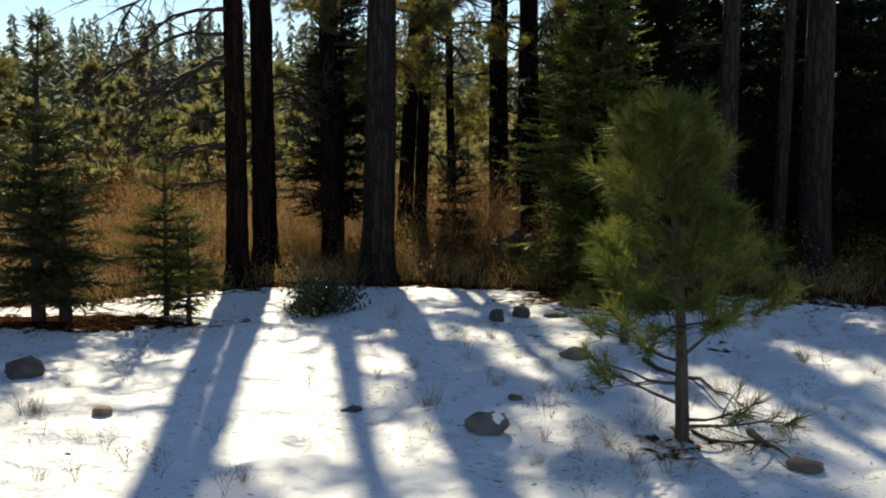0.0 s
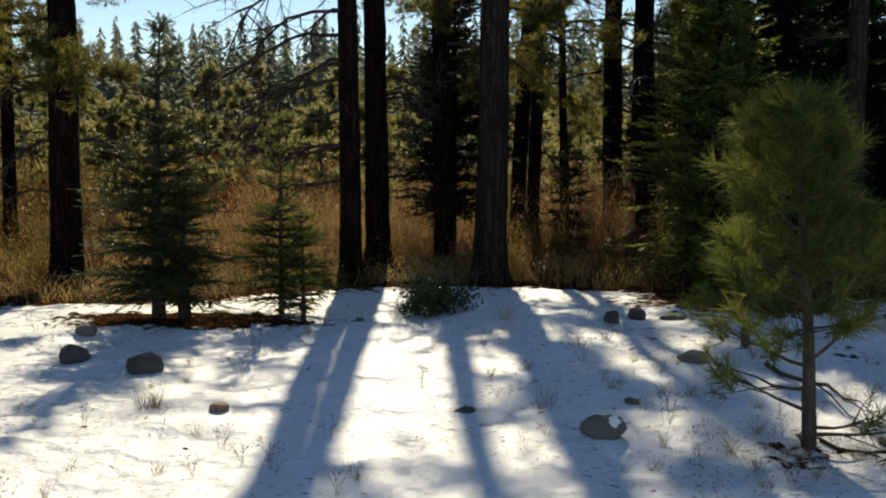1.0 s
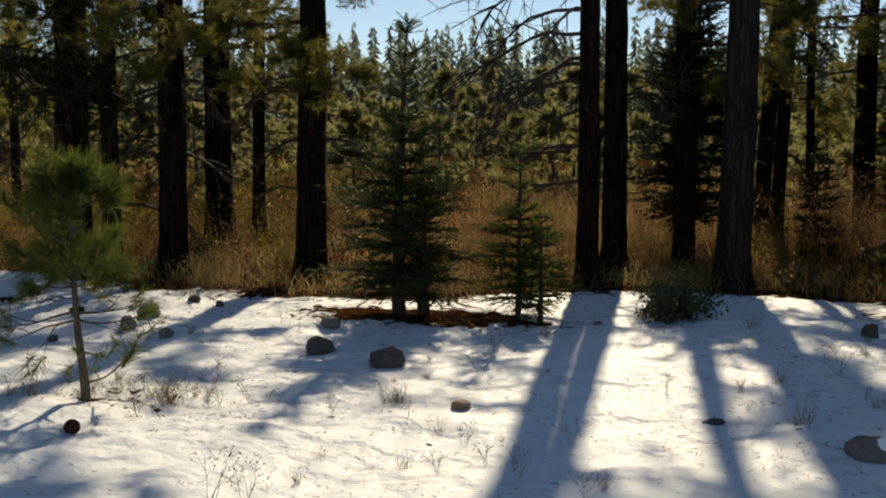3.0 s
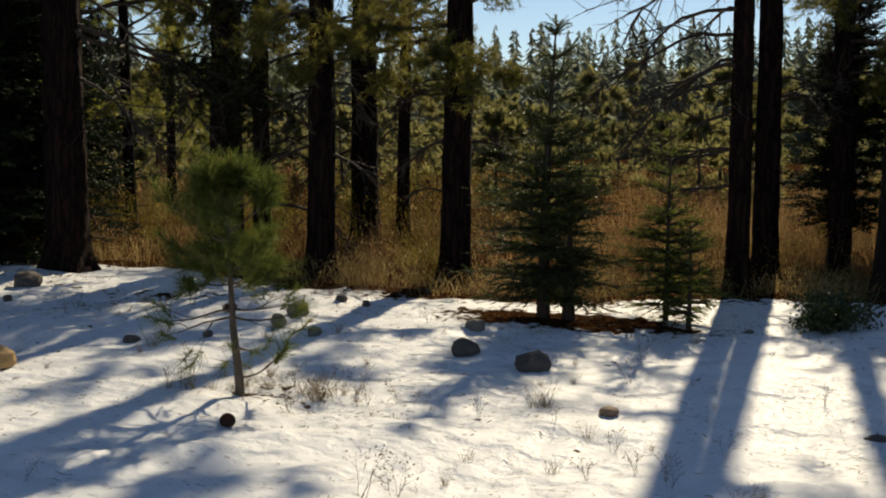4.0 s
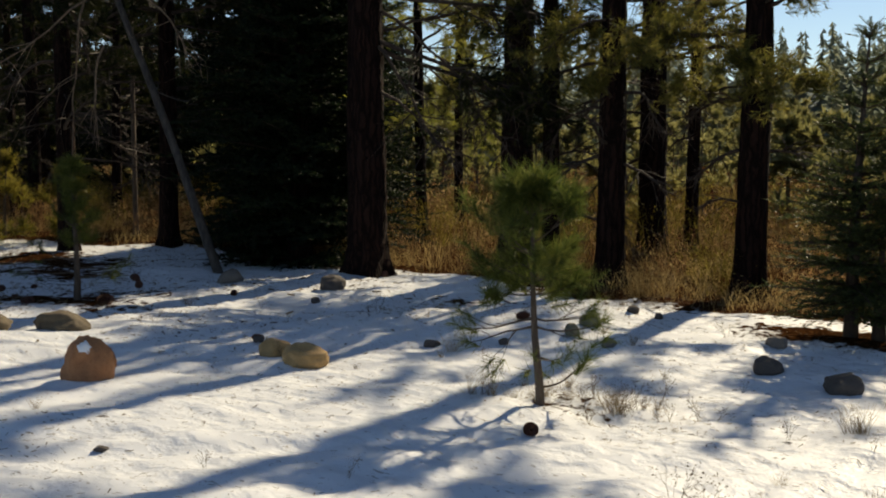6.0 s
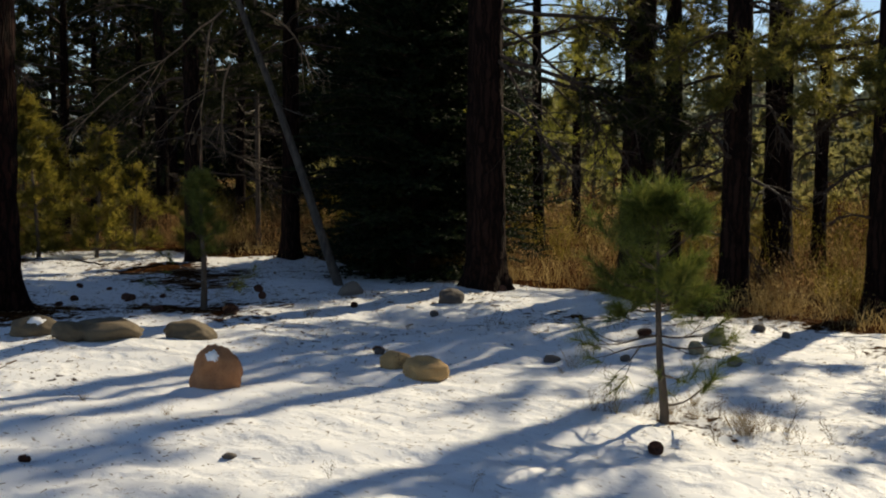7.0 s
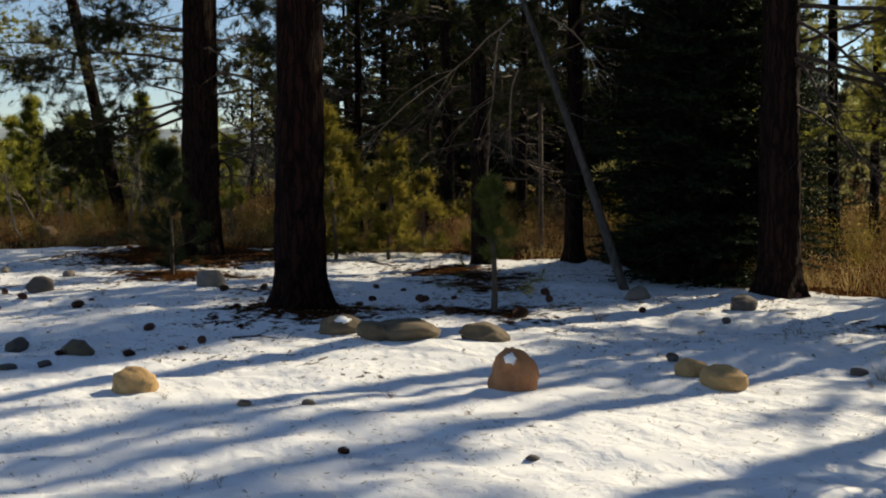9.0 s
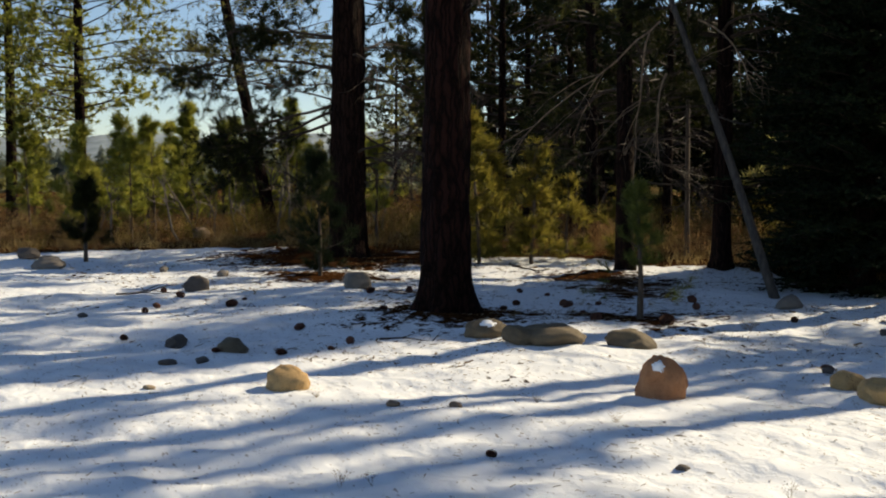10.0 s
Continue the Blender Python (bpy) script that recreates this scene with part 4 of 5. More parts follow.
def mounds(geo, n, rng, deg, near, far, wide, tall, per, width, leaf, fleck):
    """Round shrubs: stalks fanning out from one root, with flecks of leaf over the dome."""
    d = rng.uniform(*deg, n)
    r = snow_reach(d) + near + (far - near) * rng.uniform(0, 1, n) ** 1.5
    k = rng.uniform(0.55, 1.25, n)
    x, y, R, T = (np.repeat(v, per) for v in (-r * np.sin(np.radians(d)), r * np.cos(np.radians(d)), wide * k, tall * k * rng.uniform(0.7, 1.2, n)))
    m = len(x)
    a, u = rng.uniform(0, 2 * np.pi, m), np.sqrt(rng.uniform(0, 1, m)) * rng.uniform(0.75, 1.1, m)
    side = np.stack([np.cos(a), np.sin(a), 0 * a], -1)
    b = np.stack([x, y, height(x, y) - 0.03], -1) + side * (0.25 * R * u)[:, None]
    e = np.stack([x, y, height(x, y)], -1) + side * (R * u)[:, None] + np.array((0, 0, 1.0)) * (T * np.sqrt(np.clip(1.1 - (u / 1.15) ** 2, 0.03, 1)) * rng.uniform(0.75, 1.08, m))[:, None]
    mid = (b + e) / 2 + side * (-0.10 * R * u)[:, None] + np.array((0, 0, 1.0)) * (0.10 * T)[:, None] + rng.normal(size=(m, 3)) * (0.03 + 0.10 * R)[:, None]
    s = np.stack([-np.sin(a + 1), np.cos(a + 1), 0 * a], -1) * width
    geo.tris(np.concatenate([np.stack([b - s, b + s, mid], 1), np.stack([mid - s * 0.8, mid + s * 0.8, e], 1), np.stack([b + s, mid + s * 0.8, mid - s * 0.8], 1)]))
    for _ in range(leaf):
        q = rng.uniform(0.0, 1.0, (m, 1))
        c = mid + (e - mid) * q + rng.normal(size=(m, 3)) * (0.03 + 0.05 * R)[:, None]
        l = rng.normal(size=(m, 3)) * fleck
        geo.tris(np.stack([c, c + l, c + np.roll(l, 1, 1) * 0.6], 1))


def brush():
    rng = np.random.RandomState(7)
    g = Geo()
    x, y = scatter_ring(1700, rng, (-32, 96), -0.3, 12, 14)
    stalks(g, x, y, rng.uniform(0.05, 0.32, len(x)), rng, 1.3, 0.0045)
    mounds(g, 900, rng, (-32, 96), -0.1, 9, 0.34, 0.30, 24, 0.0035, 3, 0.014)
    mounds(g, 420, rng, (-32, 96), 7, 60, 0.75, 0.55, 22, 0.012, 2, 0.05)
    tagged(new("dry_grass", g.mesh("dry_grass", M_BRUSH)), "golden-brown dry grass and brush beyond the snow", "grass", kind="stuff")
    g = Geo()
    mounds(g, 300, rng, (-32, 96), 0.6, 24, 0.50, 0.55, 24, 0.003, 10, 0.017)
    mounds(g, 130, rng, (18, 75), 2.0, 20, 0.75, 0.95, 30, 0.0035, 11, 0.019)
    mounds(g, 160, rng, (-32, 96), 18, 60, 1.1, 0.9, 26, 0.007, 8, 0.042)
    tagged(new("low_green_shrubs", g.mesh("low_green_shrubs", M_SHRUB)), "olive-green low shrubs among the dry grass", "shrubs", kind="stuff")
    g = Geo()
    mounds(g, 240, rng, (-32, 96), 0.3, 12, 0.45, 0.58, 24, 0.003, 9, 0.013)
    mounds(g, 110, rng, (44, 90), 0.8, 14, 0.60, 0.75, 28, 0.0035, 10, 0.018)
    mounds(g, 90, rng, (-16, 14), 1.2, 9, 1.0, 1.15, 60, 0.0025, 9, 0.010)
    mounds(g, 260, rng, (-32, 96), 9, 55, 0.9, 0.85, 24, 0.006, 8, 0.034)
    tagged(new("willow_thicket", g.mesh("willow_thicket", M_TWIG)), "reddish-brown leafless shrub thicket behind the pines", "shrubs", kind="stuff")


brush()


# ---- far woods and hills ----
def far_conifer(geo, x, y, tall, wide, rng, tiers=15, per=9):
    k = np.repeat(np.linspace(0.06, 1, tiers), per)
    a = rng.uniform(0, 2 * np.pi, len(k))
    reach = wide / 2 * (1.03 - k) ** 0.95 * rng.uniform(0.6, 1.15, len(k)) + 0.02 * tall
    c = np.stack([x + 0 * a, y + 0 * a, on(x, y) + k * tall + rng.uniform(-0.02, 0.02, len(k)) * tall], -1)
    out = np.stack([np.cos(a), np.sin(a), rng.uniform(-0.5, 0.0, len(a))], -1)
    side = np.stack([-np.sin(a), np.cos(a), 0 * a], -1) * (0.20 * reach[:, None] + 0.03)
    up = np.array((0, 0, 1.0)) * tall * 0.03
    tip = c + out * reach[:, None]
    mid = c + out * reach[:, None] * 0.55
    geo.tris(np.concatenate([np.stack([c + up, mid + side, tip], 1), np.stack([c + up, tip, mid - side], 1)]))
    t = np.array([(x + 0.05, y, 0), (x - 0.05, y, 0), (x, y, tall)])
    geo.add(t + np.array([(0.1, 0, 0), (-0.1, 0, 0), (0, 0, 0)]), [(0, 1, 2)])


def far_woods():
    rng = np.random.RandomState(11)
    g = Geo()
    for n in range(850):
        d = rng.uniform(-34, 98)
        r = rng.uniform(110, 240)
        far_conifer(g, -r * math.sin(radians(d)), r * math.cos(radians(d)), (r * rng.uniform(0.06, 0.108) + 1.5) * float(np.interp(d, (44, 60), (1.0, 0.33))), r * rng.uniform(0.040, 0.058), rng, 21, 8)
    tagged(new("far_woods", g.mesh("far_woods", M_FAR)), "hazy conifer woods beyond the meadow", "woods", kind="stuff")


far_woods()


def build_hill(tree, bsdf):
    # wooded ridge washed out to blue-grey, haze painted as its base colour
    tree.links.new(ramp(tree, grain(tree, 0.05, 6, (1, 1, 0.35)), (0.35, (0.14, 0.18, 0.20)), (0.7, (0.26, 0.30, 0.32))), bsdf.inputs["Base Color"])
    bsdf.inputs["Roughness"].default_value = 1.0


def hills():
    rng = np.random.RandomState(12)
    d = np.radians(np.arange(-60, 120, 0.15))
    top = 54 + 13 * np.sin(3.1 * d + 1) + 8 * np.sin(7.3 * d) + 4 * np.sin(19 * d) + 2 * np.sin(47 * d) + rng.uniform(0, 1.2, len(d))
    g = Geo()
    rows = []
    for k in np.linspace(0, 1, 7):
        r = 760 + 330 * k
        rows.append(np.stack([-r * np.sin(d), r * np.cos(d), -3 + top * k ** 1.2], -1))
    g.add(np.concatenate(rows), strip_faces(7, len(d), False))
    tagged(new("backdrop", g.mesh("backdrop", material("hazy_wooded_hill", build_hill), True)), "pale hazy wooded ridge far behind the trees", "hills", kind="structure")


hills()


# ---- needles, bark and twigs fallen on the snow ----
def fallen_litter():
    rng = np.random.RandomState(21)
    n = 25000
    d, r = rng.uniform(-30, 92, n), 3.6 + 17 * rng.uniform(0, 1, n) ** 1.25
    x, y = -r * np.sin(np.radians(d)), r * np.cos(np.radians(d))
    for bx, by, rx, ry, worn in BARE:
        m = int(900 * max(rx, ry))
        x = np.concatenate([x, bx + rng.normal(size=m) * rx * 0.9])
        y = np.concatenate([y, by + rng.normal(size=m) * ry * 1.1])
    m = 2600
    d, r = rng.uniform(38, 84, m), rng.uniform(9, 21, m)
    flakes = len(x)
    x, y = np.concatenate([x, -r * np.sin(np.radians(d))]), np.concatenate([y, r * np.cos(np.radians(d))])
    coarse = np.arange(len(x)) >= flakes
    patch = np.sin(x * 1.7 + 2 * np.sin(y * 1.1)) + np.sin(y * 2.3 + 1.3 * np.sin(x * 0.9)) + rng.normal(size=len(x)) * 0.8
    x, y, coarse = x[patch > 0.1], y[patch > 0.1], coarse[patch > 0.1]
    n = len(x)
    a, l, w = rng.uniform(0, 2 * np.pi, n), rng.uniform(0.010, 0.05, n), rng.uniform(0.0008, 0.0036, n) * np.clip(np.hypot(x, y) / 8, 0.6, 2.6)
    big = rng.uniform(size=n) > 0.99
    l[big] *= 2.6
    l[coarse] *= 2.2
    w[coarse] *= 2.4
    u = np.stack([np.cos(a), np.sin(a), rng.uniform(-0.1, 0.25, n)], -1)
    v = np.stack([-np.sin(a), np.cos(a), rng.uniform(-0.6, 0.6, n)], -1)
    c = np.stack([x, y, height(x, y) + 0.008], -1)
    g = Geo()
    p, q = u * l[:, None] / 2, v * w[:, None]
    g.tris(np.concatenate([np.stack([c - p - q, c - p + q, c + p + q], 1), np.stack([c - p - q, c + p + q, c + p * 1.1 - q], 1)]))
    tagged(new("fallen_needles", g.mesh("fallen_needles", M_WEED)), "brown fallen needles, bark flakes and twigs on the snow", "litter", kind="stuff")


fallen_litter()


# ---- stones ----
def rock(x, y, wide, tall, kind, cap=0.0, turn=None, cap_way=(0, -0.4, 0.9), boxy=0.0, name="rock"):
    """A weathered stone, sunk a little into the snow; cap: how much old snow lies on it."""
    rng = np.random.RandomState(int(abs(x * 311 + y * 173) * 10) % 99991)
    bm = bmesh.new()
    bmesh.ops.create_icosphere(bm, subdivisions=4 if wide > 0.16 else 3, radius=1.0)
    off = Vector(rng.uniform(-40, 40, 3))
    deep = wide * rng.uniform(0.65, 0.9)
    square = boxy or rng.uniform(0.0, 0.14)
    cuts = [(Vector(rng.normal(size=3)).normalized(), rng.uniform(0.74, 0.97)) for _ in range(8)]
    for v in bm.verts:
        c = v.co.copy()
        m = max(abs(c.x), abs(c.y), abs(c.z))
        c = c * (1 - square) + c / m * square * 0.8
        for way, far in cuts:
            over = c.dot(way) - far
            if over > 0:
                c -= way * over * 0.8
        c *= 1.1 + 0.26 * noise.noise(c * 0.9 + off) + 0.14 * noise.noise(c * 2.4 + off) + 0.06 * noise.noise(c * 6 + off) + 0.03 * noise.noise(c * 14 + off)
        v.co = (c.x * wide / 2, c.y * deep / 2, c.z * tall * 0.66)
    me = bpy.data.meshes.new(name)
    bm.to_mesh(me)
    me.materials.append(STONES[kind])
    me.polygons.foreach_set("use_smooth", [True] * len(me.polygons))
    ob = new(name, me)
    ob.matrix_basis = pose(x, y, on(x, y) + tall * 0.28, 0, rng.uniform(-8, 8), rng.uniform(0, 360) if turn is None else turn)
    size = "boulder" if wide > 0.3 else "stone" if wide > 0.15 else "small stone"
    tagged(ob, f"{WORDS[kind]} {size} half sunk in the snow" if not cap else f"{WORDS[kind]} {size} with a patch of old snow on it", "rock", "stones on the snow")
    if cap:
        top = bmesh.new()
        top.from_mesh(me)
        keep, aim = [], Vector(cap_way).normalized()
        for f in top.faces:
            c = f.calc_center_median()
            u = Vector((c.x / wide, c.y / deep, c.z / tall / 1.32)).normalized()
            if u.angle(aim) > cap * (1 + 0.45 * noise.noise(u * 2.4 + off)):
                keep.append(f)
        bmesh.ops.delete(top, geom=keep, context="FACES")
        for v in top.verts:
            v.co += v.normal * (0.0 if v.is_boundary else 0.012) + Vector((0, 0, 0.001))
        cm = bpy.data.meshes.new("snow_cap")
        top.to_mesh(cm)
        top.free()
        cm.materials.append(M_SNOW)
        c = new("snow_cap", cm)
        c.parent = ob
        tagged(c, "crusted patch of old snow")
    bm.free()
    return ob


rock(0.54, 5.96, 0.21, 0.12, "grey", cap=0.34, turn=10, cap_way=(0.45, -0.6, 0.6))
rock(0.95, 9.58, 0.17, 0.12, "dark")
rock(1.20, 9.89, 0.22, 0.11, "dark")
rock(1.51, 9.79, 0.20, 0.07, "dark")
rock(0.79, 6.76, 0.10, 0.03, "brown")
rock(2.09, 5.31, 0.19, 0.05, "brown")
rock(-1.69, 6.45, 0.14, 0.045, "brown")
rock(-0.23, 6.63, 0.14, 0.025, "dark")
rock(-1.23, 9.49, 0.08, 0.03, "grey")
rock(1.36, 7.97, 0.21, 0.08, "grey")
rock(-2.51, 7.57, 0.23, 0.14, "dark", turn=10)
rock(-3.13, 7.90, 0.21, 0.13, "dark", turn=20)
rock(-3.39, 8.81, 0.17, 0.09, "grey")
rock(-5.05, 9.58, 0.12, 0.06, "dark")
rock(-4.74, 9.49, 0.09, 0.05, "dark")
rock(-4.93, 8.21, 0.14, 0.11, "green")
rock(-5.10, 8.84, 0.21, 0.14, "green")
rock(-5.25, 7.63, 0.09, 0.05, "dark")
rock(-4.51, 8.05, 0.17, 0.06, "grey")
rock(-6.42, 6.18, 0.24, 0.15, "gold", turn=50)
rock(-5.98, 6.04, 0.31, 0.14, "gold", turn=30)
rock(-6.46, 6.44, 0.10, 0.05, "dark")
rock(-6.89, 6.46, 0.08, 0.05, "dark")
rock(-5.70, 7.25, 0.13, 0.06, "dark")
rock(-8.58, 9.26, 0.30, 0.16, "dark")
rock(-10.05, 9.12, 0.30, 0.16, "grey")
rock(-8.23, 8.61, 0.12, 0.06, "dark")
rock(-6.71, 4.69, 0.31, 0.30, "orange", cap=0.30, turn=48, cap_way=(-0.25, -0.65, 0.7), boxy=0.16)
rock(-8.42, 5.69, 0.40, 0.17, "dun")
rock(-9.55, 4.87, 0.44, 0.15, "dun", cap=0.36, turn=55, cap_way=(-0.1, -0.5, 0.8))
rock(-8.84, 5.08, 0.66, 0.20, "dun", turn=35)
rock(-8.95, 4.83, 0.34, 0.13, "dun")
rock(-8.17, 2.43, 0.37, 0.18, "gold")
rock(-10.60, 2.69, 0.31, 0.15, "dun")
rock(-11.18, 2.30, 0.22, 0.10, "dark")
rock(-15.50, 3.59, 0.36, 0.20, "dark")
rock(-14.46, 5.52, 0.35, 0.27, "grey", turn=60)
rock(-23.57, 2.26, 0.50, 0.22, "dark")
rock(-20.58, 2.25, 0.59, 0.22, "grey")
rock(-10.19, 2.00, 0.18, 0.05, "dark")
rock(-10.22, 2.31, 0.12, 0.05, "dark")
rock(-13.67, 1.80, 0.13, 0.05, "dark")
rock(-6.95, 3.18, 0.10, 0.04, "brown")
rock(-8.95, 1.58, 0.09, 0.03, "tan")
rock(-19.07, 3.91, 0.19, 0.08, "grey")
rock(-17.64, 4.53, 0.22, 0.09, "grey")
rock(-5.17, 3.64, 0.08, 0.025, "dark")
rock(-27.73, 6.72, 0.51, 0.28, "brown")
rock(-7.23, 2.85, 0.09, 0.04, "brown")


# ---- fallen cones ----
def cone_mesh():
    """A pine cone on its side: overlapping scales in spirals."""
    g = Geo()
    for n in range(90):
        k = n / 89
        a = n * 2.39996
        r = 0.36 * math.sin(math.pi * (0.12 + 0.83 * k)) ** 0.7
        c = np.array((math.cos(a) * r, math.sin(a) * r, (k - 0.5) * 0.95))
        o = np.array((math.cos(a), math.sin(a), 0.55 - 0.9 * (1 - k)))
        s = np.array((-math.sin(a), math.cos(a), 0)) * 0.13
        u = np.array((0, 0, 0.07))
        g.add([c - s, c + s, c + o * 0.16 + s * 0.5 + u, c + o * 0.16 - s * 0.5 + u, c * 0.7 - u], [(0, 1, 2), (0, 2, 3), (4, 1, 0), (4, 2, 1), (4, 3, 2), (4, 0, 3)])
    k = np.linspace(0, 1, 9)
    g.tube(np.stack([0 * k, 0 * k, (k - 0.5) * 0.92], -1), 0.31 * np.sin(np.pi * (0.03 + 0.94 * k)) ** 0.6, 10)
    return g.mesh("pine_cone", M_CONE)


CONE = cone_mesh()
CONES = [(-3.59, 5.35, 0.085), (-9.48, 6.90, 0.13), (-9.90, 6.31, 0.10), (-11.63, 7.04, 0.09), (-11.14, 8.59, 0.10), (-10.60, 6.65, 0.07), (-12.04, 6.63, 0.08), (-13.68, 2.51, 0.08),
         (-13.50, 3.50, 0.11), (-11.45, 3.65, 0.09), (-10.06, 3.67, 0.08), (-14.46, 3.12, 0.09), (-9.81, 2.92, 0.08), (-13.59, 5.91, 0.09), (-13.67, 5.39, 0.09), (-11.49, 7.01, 0.10),
         (-10.70, 8.29, 0.09), (-6.91, 6.49, 0.08), (-5.83, 2.83, 0.05), (-12.07, 1.97, 0.07), (-5.71, 8.66, 0.10), (-9.30, 10.64, 0.09), (-9.06, 10.78, 0.09)]
cone_rng = np.random.RandomState(90)
CONES += [(cone_rng.uniform(-17, -9), cone_rng.uniform(2.2, 8.5), cone_rng.uniform(0.045, 0.08)) for _ in range(16)]
for n, (x, y, s) in enumerate(CONES):
    ob = new("pine_cone", CONE)
    ob.matrix_basis = pose(x, y, on(x, y) + s * 0.38, 78, 0, 57 * n + 40) @ Matrix.Diagonal((s * 1.0, s * 0.95, s * 1.15, 1))
    tagged(ob, "dark red-brown fallen pine cone lying on the snow", "pine cone", "fallen cones")


# ---- weeds and tufts on the snow ----
def weed_mesh(seed, straw):
    """A withered plant, one unit high: straw blades, or a branching stem with dry heads."""
    rng = np.random.RandomState(500 + seed)
    g = Geo()
    if straw:
        for n in range(34):
            a, l = rng.uniform(0, 2 * np.pi), rng.uniform(0.4, 1.0)
            p = crooked((rng.normal() * 0.12, rng.normal() * 0.12, -0.1), (math.cos(a) * 0.5, math.sin(a) * 0.5, 1), l + 0.1, 5, rng, -0.5, 0.12)
            g.tube(p, (0.0055, 0.005, 0.0045, 0.0035, 0.0015), 3)
    else:
        for n in range(4):
            a = rng.uniform(0, 2 * np.pi)
            tips = []
            limb(g, (rng.normal() * 0.06, rng.normal() * 0.06, -0.1), (math.cos(a) * 0.35, math.sin(a) * 0.35, 1), rng.uniform(0.7, 1.1), 0.0068, rng, 0.1, 5, tips, steps=6, twigs=1, wander=0.14)
            for q, d in tips:
                l = rng.normal(size=(3, 3)) * 0.018
                g.add(np.array([q, q, q]) + l, [(0, 1, 2)])
                g.add(np.array([q, q, q]) + rng.normal(size=(3, 3)) * 0.018, [(0, 1, 2)])
    return g.mesh("weed", M_STRAW if straw else M_WEED)


STRAWS, STEMS = [weed_mesh(n, True) for n in range(3)], [weed_mesh(n + 10, False) for n in range(4)]


def weeds(spots, first):
    for n, (x, y, tall) in enumerate(spots, first):
        straw = n % 5 in (0, 3)
        ob = new("grass_tuft" if straw else "dry_weed", STRAWS[n % 3] if straw else STEMS[n % 4])
        ob.matrix_basis = pose(x, y, on(x, y), 0, 0, 71 * n) @ Matrix.Diagonal((tall, tall, tall, 1))
        tagged(ob, "pale straw tuft poking through the snow" if straw else "withered brown weed stalk standing in the snow", "grass" if straw else "weed", "weeds in the snow")


weeds([(-2.10, 6.55, 0.20), (-1.85, 8.22, 0.17), (-1.13, 5.33, 0.14), (0.18, 7.62, 0.14), (0.56, 7.93, 0.23), (0.24, 6.56, 0.22), (0.93, 6.26, 0.23), (2.02, 5.97, 0.19), (3.00, 7.74, 0.21), (2.66, 6.81, 0.16),
       (-1.70, 6.00, 0.12), (-1.34, 5.57, 0.17), (-0.75, 4.96, 0.16), (0.01, 9.34, 0.24), (0.92, 4.92, 0.18), (1.25, 5.46, 0.17), (1.80, 5.54, 0.12), (2.57, 6.81, 0.11), (3.29, 7.21, 0.12), (0.04, 6.90, 0.09), (0.75, 5.47, 0.12)], 0)
weeds([(-2.38, 4.58, 0.23), (-2.28, 4.72, 0.21), (-2.14, 6.52, 0.21), (-1.88, 8.19, 0.17), (-3.45, 6.20, 0.19), (-3.73, 6.35, 0.18), (-3.35, 6.32, 0.14), (-4.15, 6.04, 0.11), (-3.86, 8.91, 0.17), (-3.61, 7.17, 0.10),
       (-1.54, 5.36, 0.17), (-1.17, 5.49, 0.14), (-0.70, 5.17, 0.13), (-6.98, 7.99, 0.16), (-5.37, 7.07, 0.22), (-4.26, 5.91, 0.16), (-3.39, 6.25, 0.18), (-3.58, 6.23, 0.18), (-8.75, 7.35, 0.16), (-6.90, 8.96, 0.17)], 21)
weeds([(-3.82, 4.05, 0.11), (-4.02, 6.06, 0.09), (-9.12, 7.65, 0.21), (-7.00, 8.15, 0.21), (-6.23, 3.96, 0.11), (-4.41, 3.67, 0.11), (-5.61, 2.01, 0.11), (-10.76, 5.89, 0.15), (-15.78, 3.93, 0.16), (-6.91, 3.78, 0.10),
       (-5.70, 1.87, 0.14), (-15.34, 6.31, 0.21), (-7.72, 2.48, 0.08), (-8.66, 3.51, 0.07), (-14.49, 4.09, 0.11)], 41)


def undergrowth(x, y, rx, ry, n, seed):
    rng = np.random.RandomState(700 + seed)
    weeds([(x + rng.normal() * rx, y + rng.normal() * ry, rng.uniform(0.06, 0.17)) for _ in range(n)], 60 + 20 * seed)


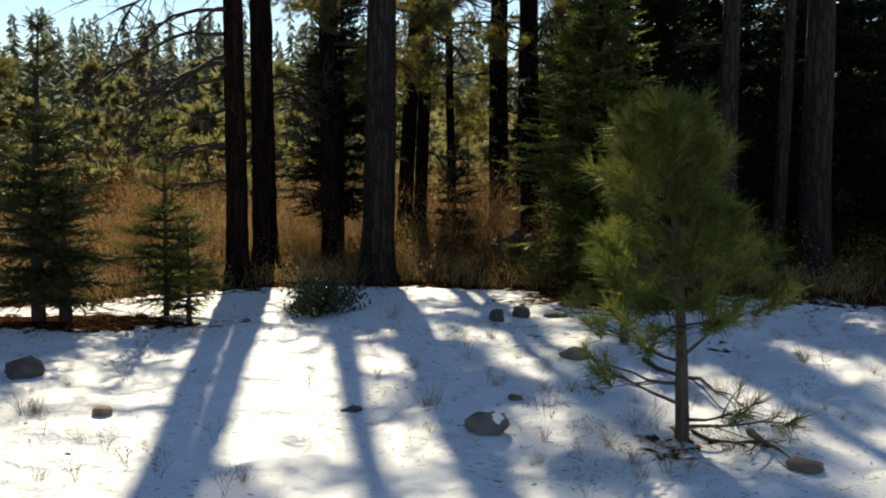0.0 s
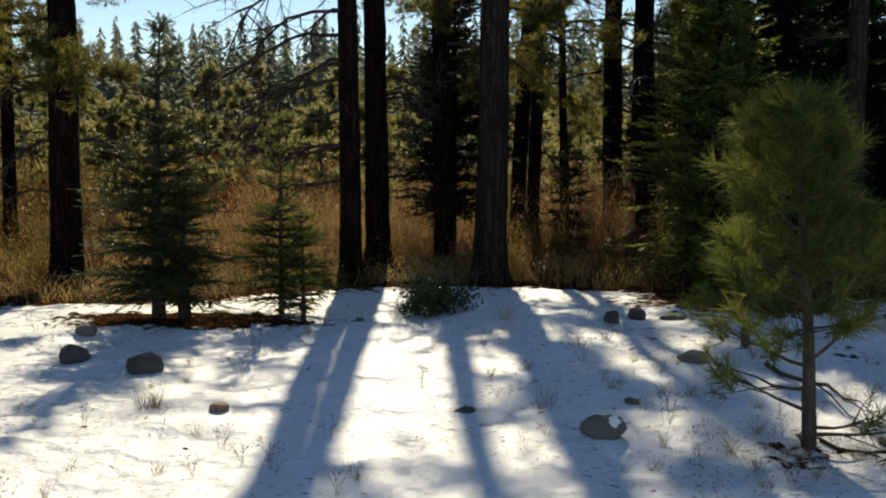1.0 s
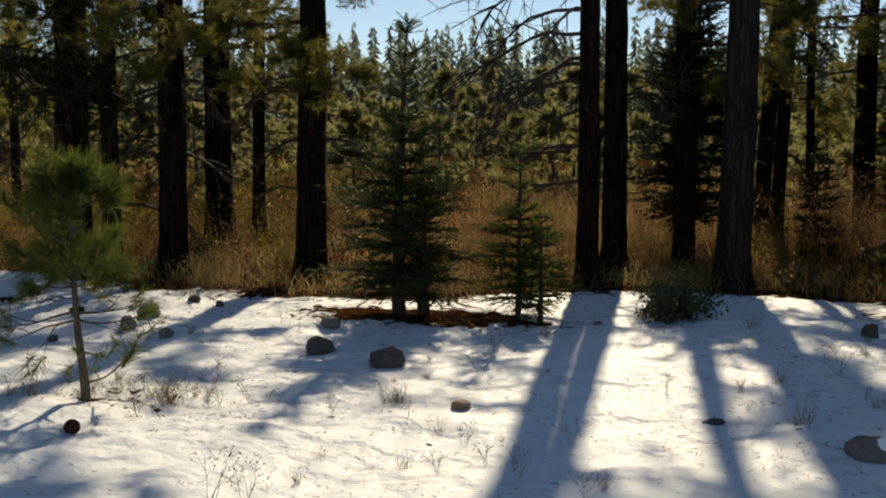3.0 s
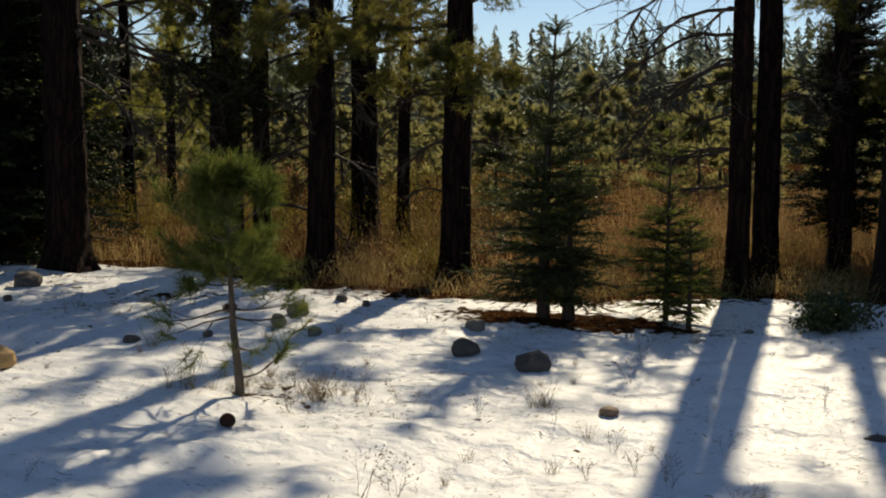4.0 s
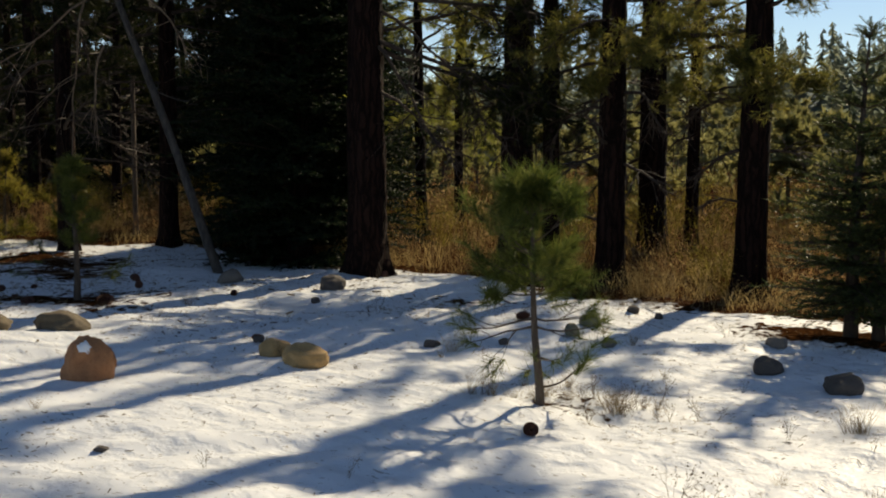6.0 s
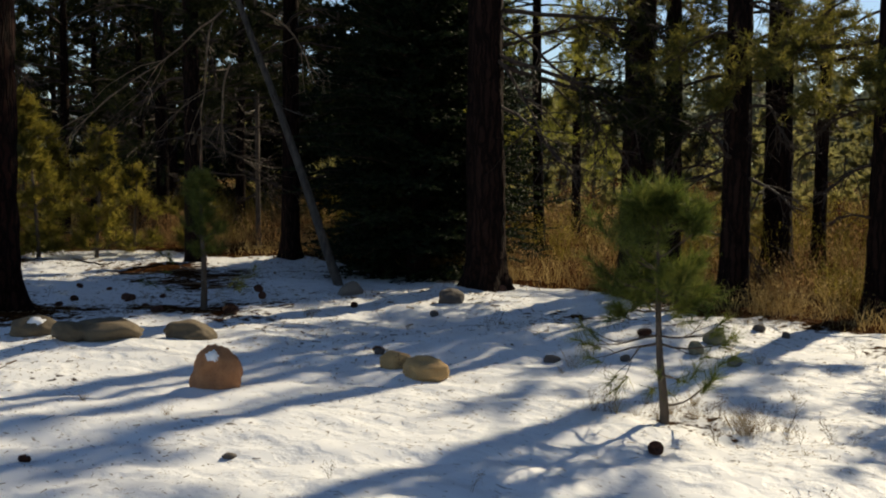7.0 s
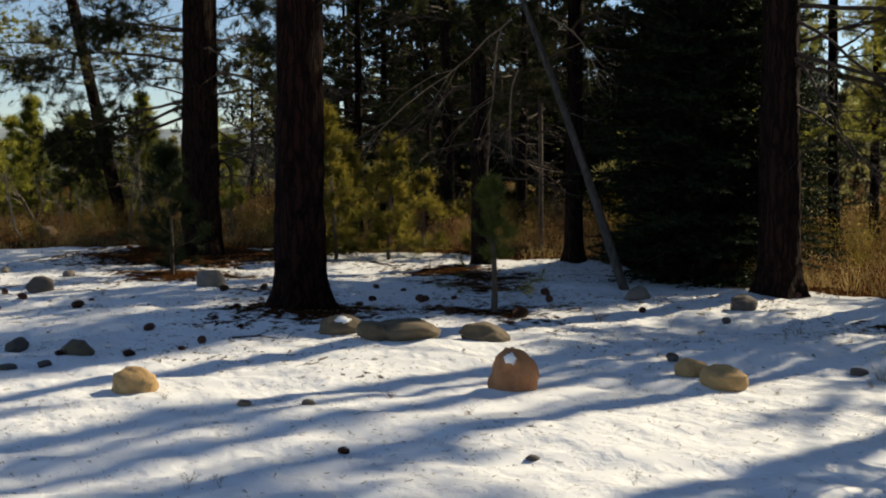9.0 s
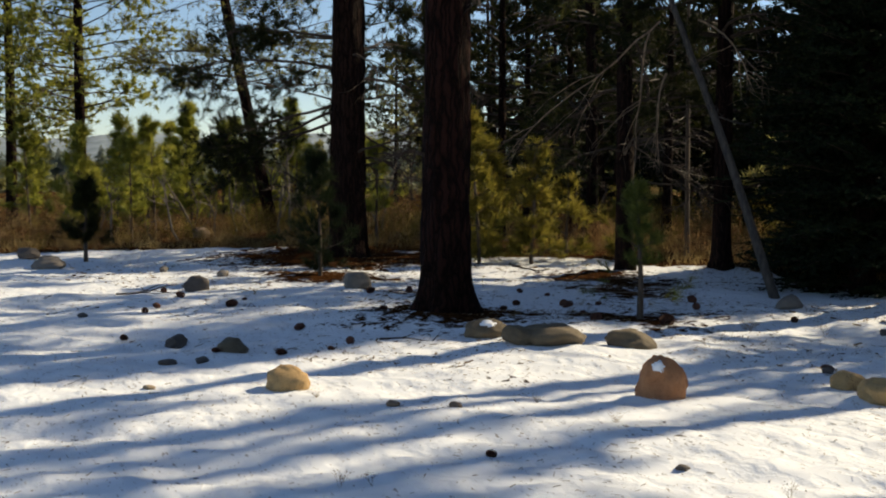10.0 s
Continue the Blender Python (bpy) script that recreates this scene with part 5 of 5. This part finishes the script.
undergrowth(-3.55, 6.3, 0.36, 0.16, 34, 1)
undergrowth(-4.3, 6.1, 0.22, 0.2, 6, 2)
undergrowth(1.35, 5.75, 0.35, 0.25, 30, 3)
undergrowth(2.5, 6.5, 0.5, 0.5, 8, 4)
undergrowth(0.7, 7.6, 0.7, 0.9, 12, 5)
undergrowth(-3.4, 10.6, 1.6, 0.5, 10, 6)
undergrowth(4.2, 9.8, 0.8, 0.6, 12, 7)
undergrowth(-7.0, 8.4, 0.8, 0.6, 7, 8)
undergrowth(-5.0, 7.4, 0.7, 0.7, 7, 9)
undergrowth(0.5, 8.6, 0.9, 0.9, 18, 10)
undergrowth(2.9, 8.4, 0.8, 1.0, 18, 11)
undergrowth(1.6, 6.9, 0.8, 0.6, 14, 12)
undergrowth(-3.3, 7.6, 1.0, 0.8, 12, 13)
undergrowth(-4.9, 10.4, 1.2, 0.5, 16, 14)
undergrowth(-1.0, 5.6, 0.7, 0.6, 9, 15)
undergrowth(-10.5, 6.6, 1.6, 0.9, 14, 16)
undergrowth(-17.5, 6.2, 2.5, 1.4, 18, 17)


def evergreen_bush(x, y, wide, tall, seed):
    rng = np.random.RandomState(600 + seed)
    t = base("evergreen_bush", x, y, "low dark evergreen bush with glossy oval leaves", "shrub")
    wood, leaf, tips = Geo(), Geo(), []
    for n in range(26):
        a = rng.uniform(0, 2 * np.pi)
        limb(wood, (rng.normal() * wide * 0.18, rng.normal() * wide * 0.14, -0.03), (math.cos(a) * 0.9, math.sin(a) * 0.9, rng.uniform(0.6, 1.4)), tall * rng.uniform(0.6, 1.1), 0.006, rng, 0.1, 6, tips, steps=5, twigs=2)
    q, d = np.array([e[0] for e in tips]), np.array([e[1] for e in tips])
    q = np.repeat(q, 3, 0) + rng.normal(size=(len(q) * 3, 3)) * 0.022
    d = unit(np.repeat(unit(d), 3, 0) + rng.normal(size=q.shape) * 0.8)
    oval = np.array([[(0, 0, 0), (0.3, 0.05, 0.45), (0, 0, 1)], [(0, 0, 0), (0, 0, 1), (-0.3, 0.05, 0.45)]], float)
    strew(leaf, oval, q, d, rng.uniform(0.030, 0.048, len(q)), rng)
    crown_part(leaf, wood, M_LEAF, M_LIMB, t)


evergreen_bush(-0.66, 9.85, 0.60, 0.28, 1)
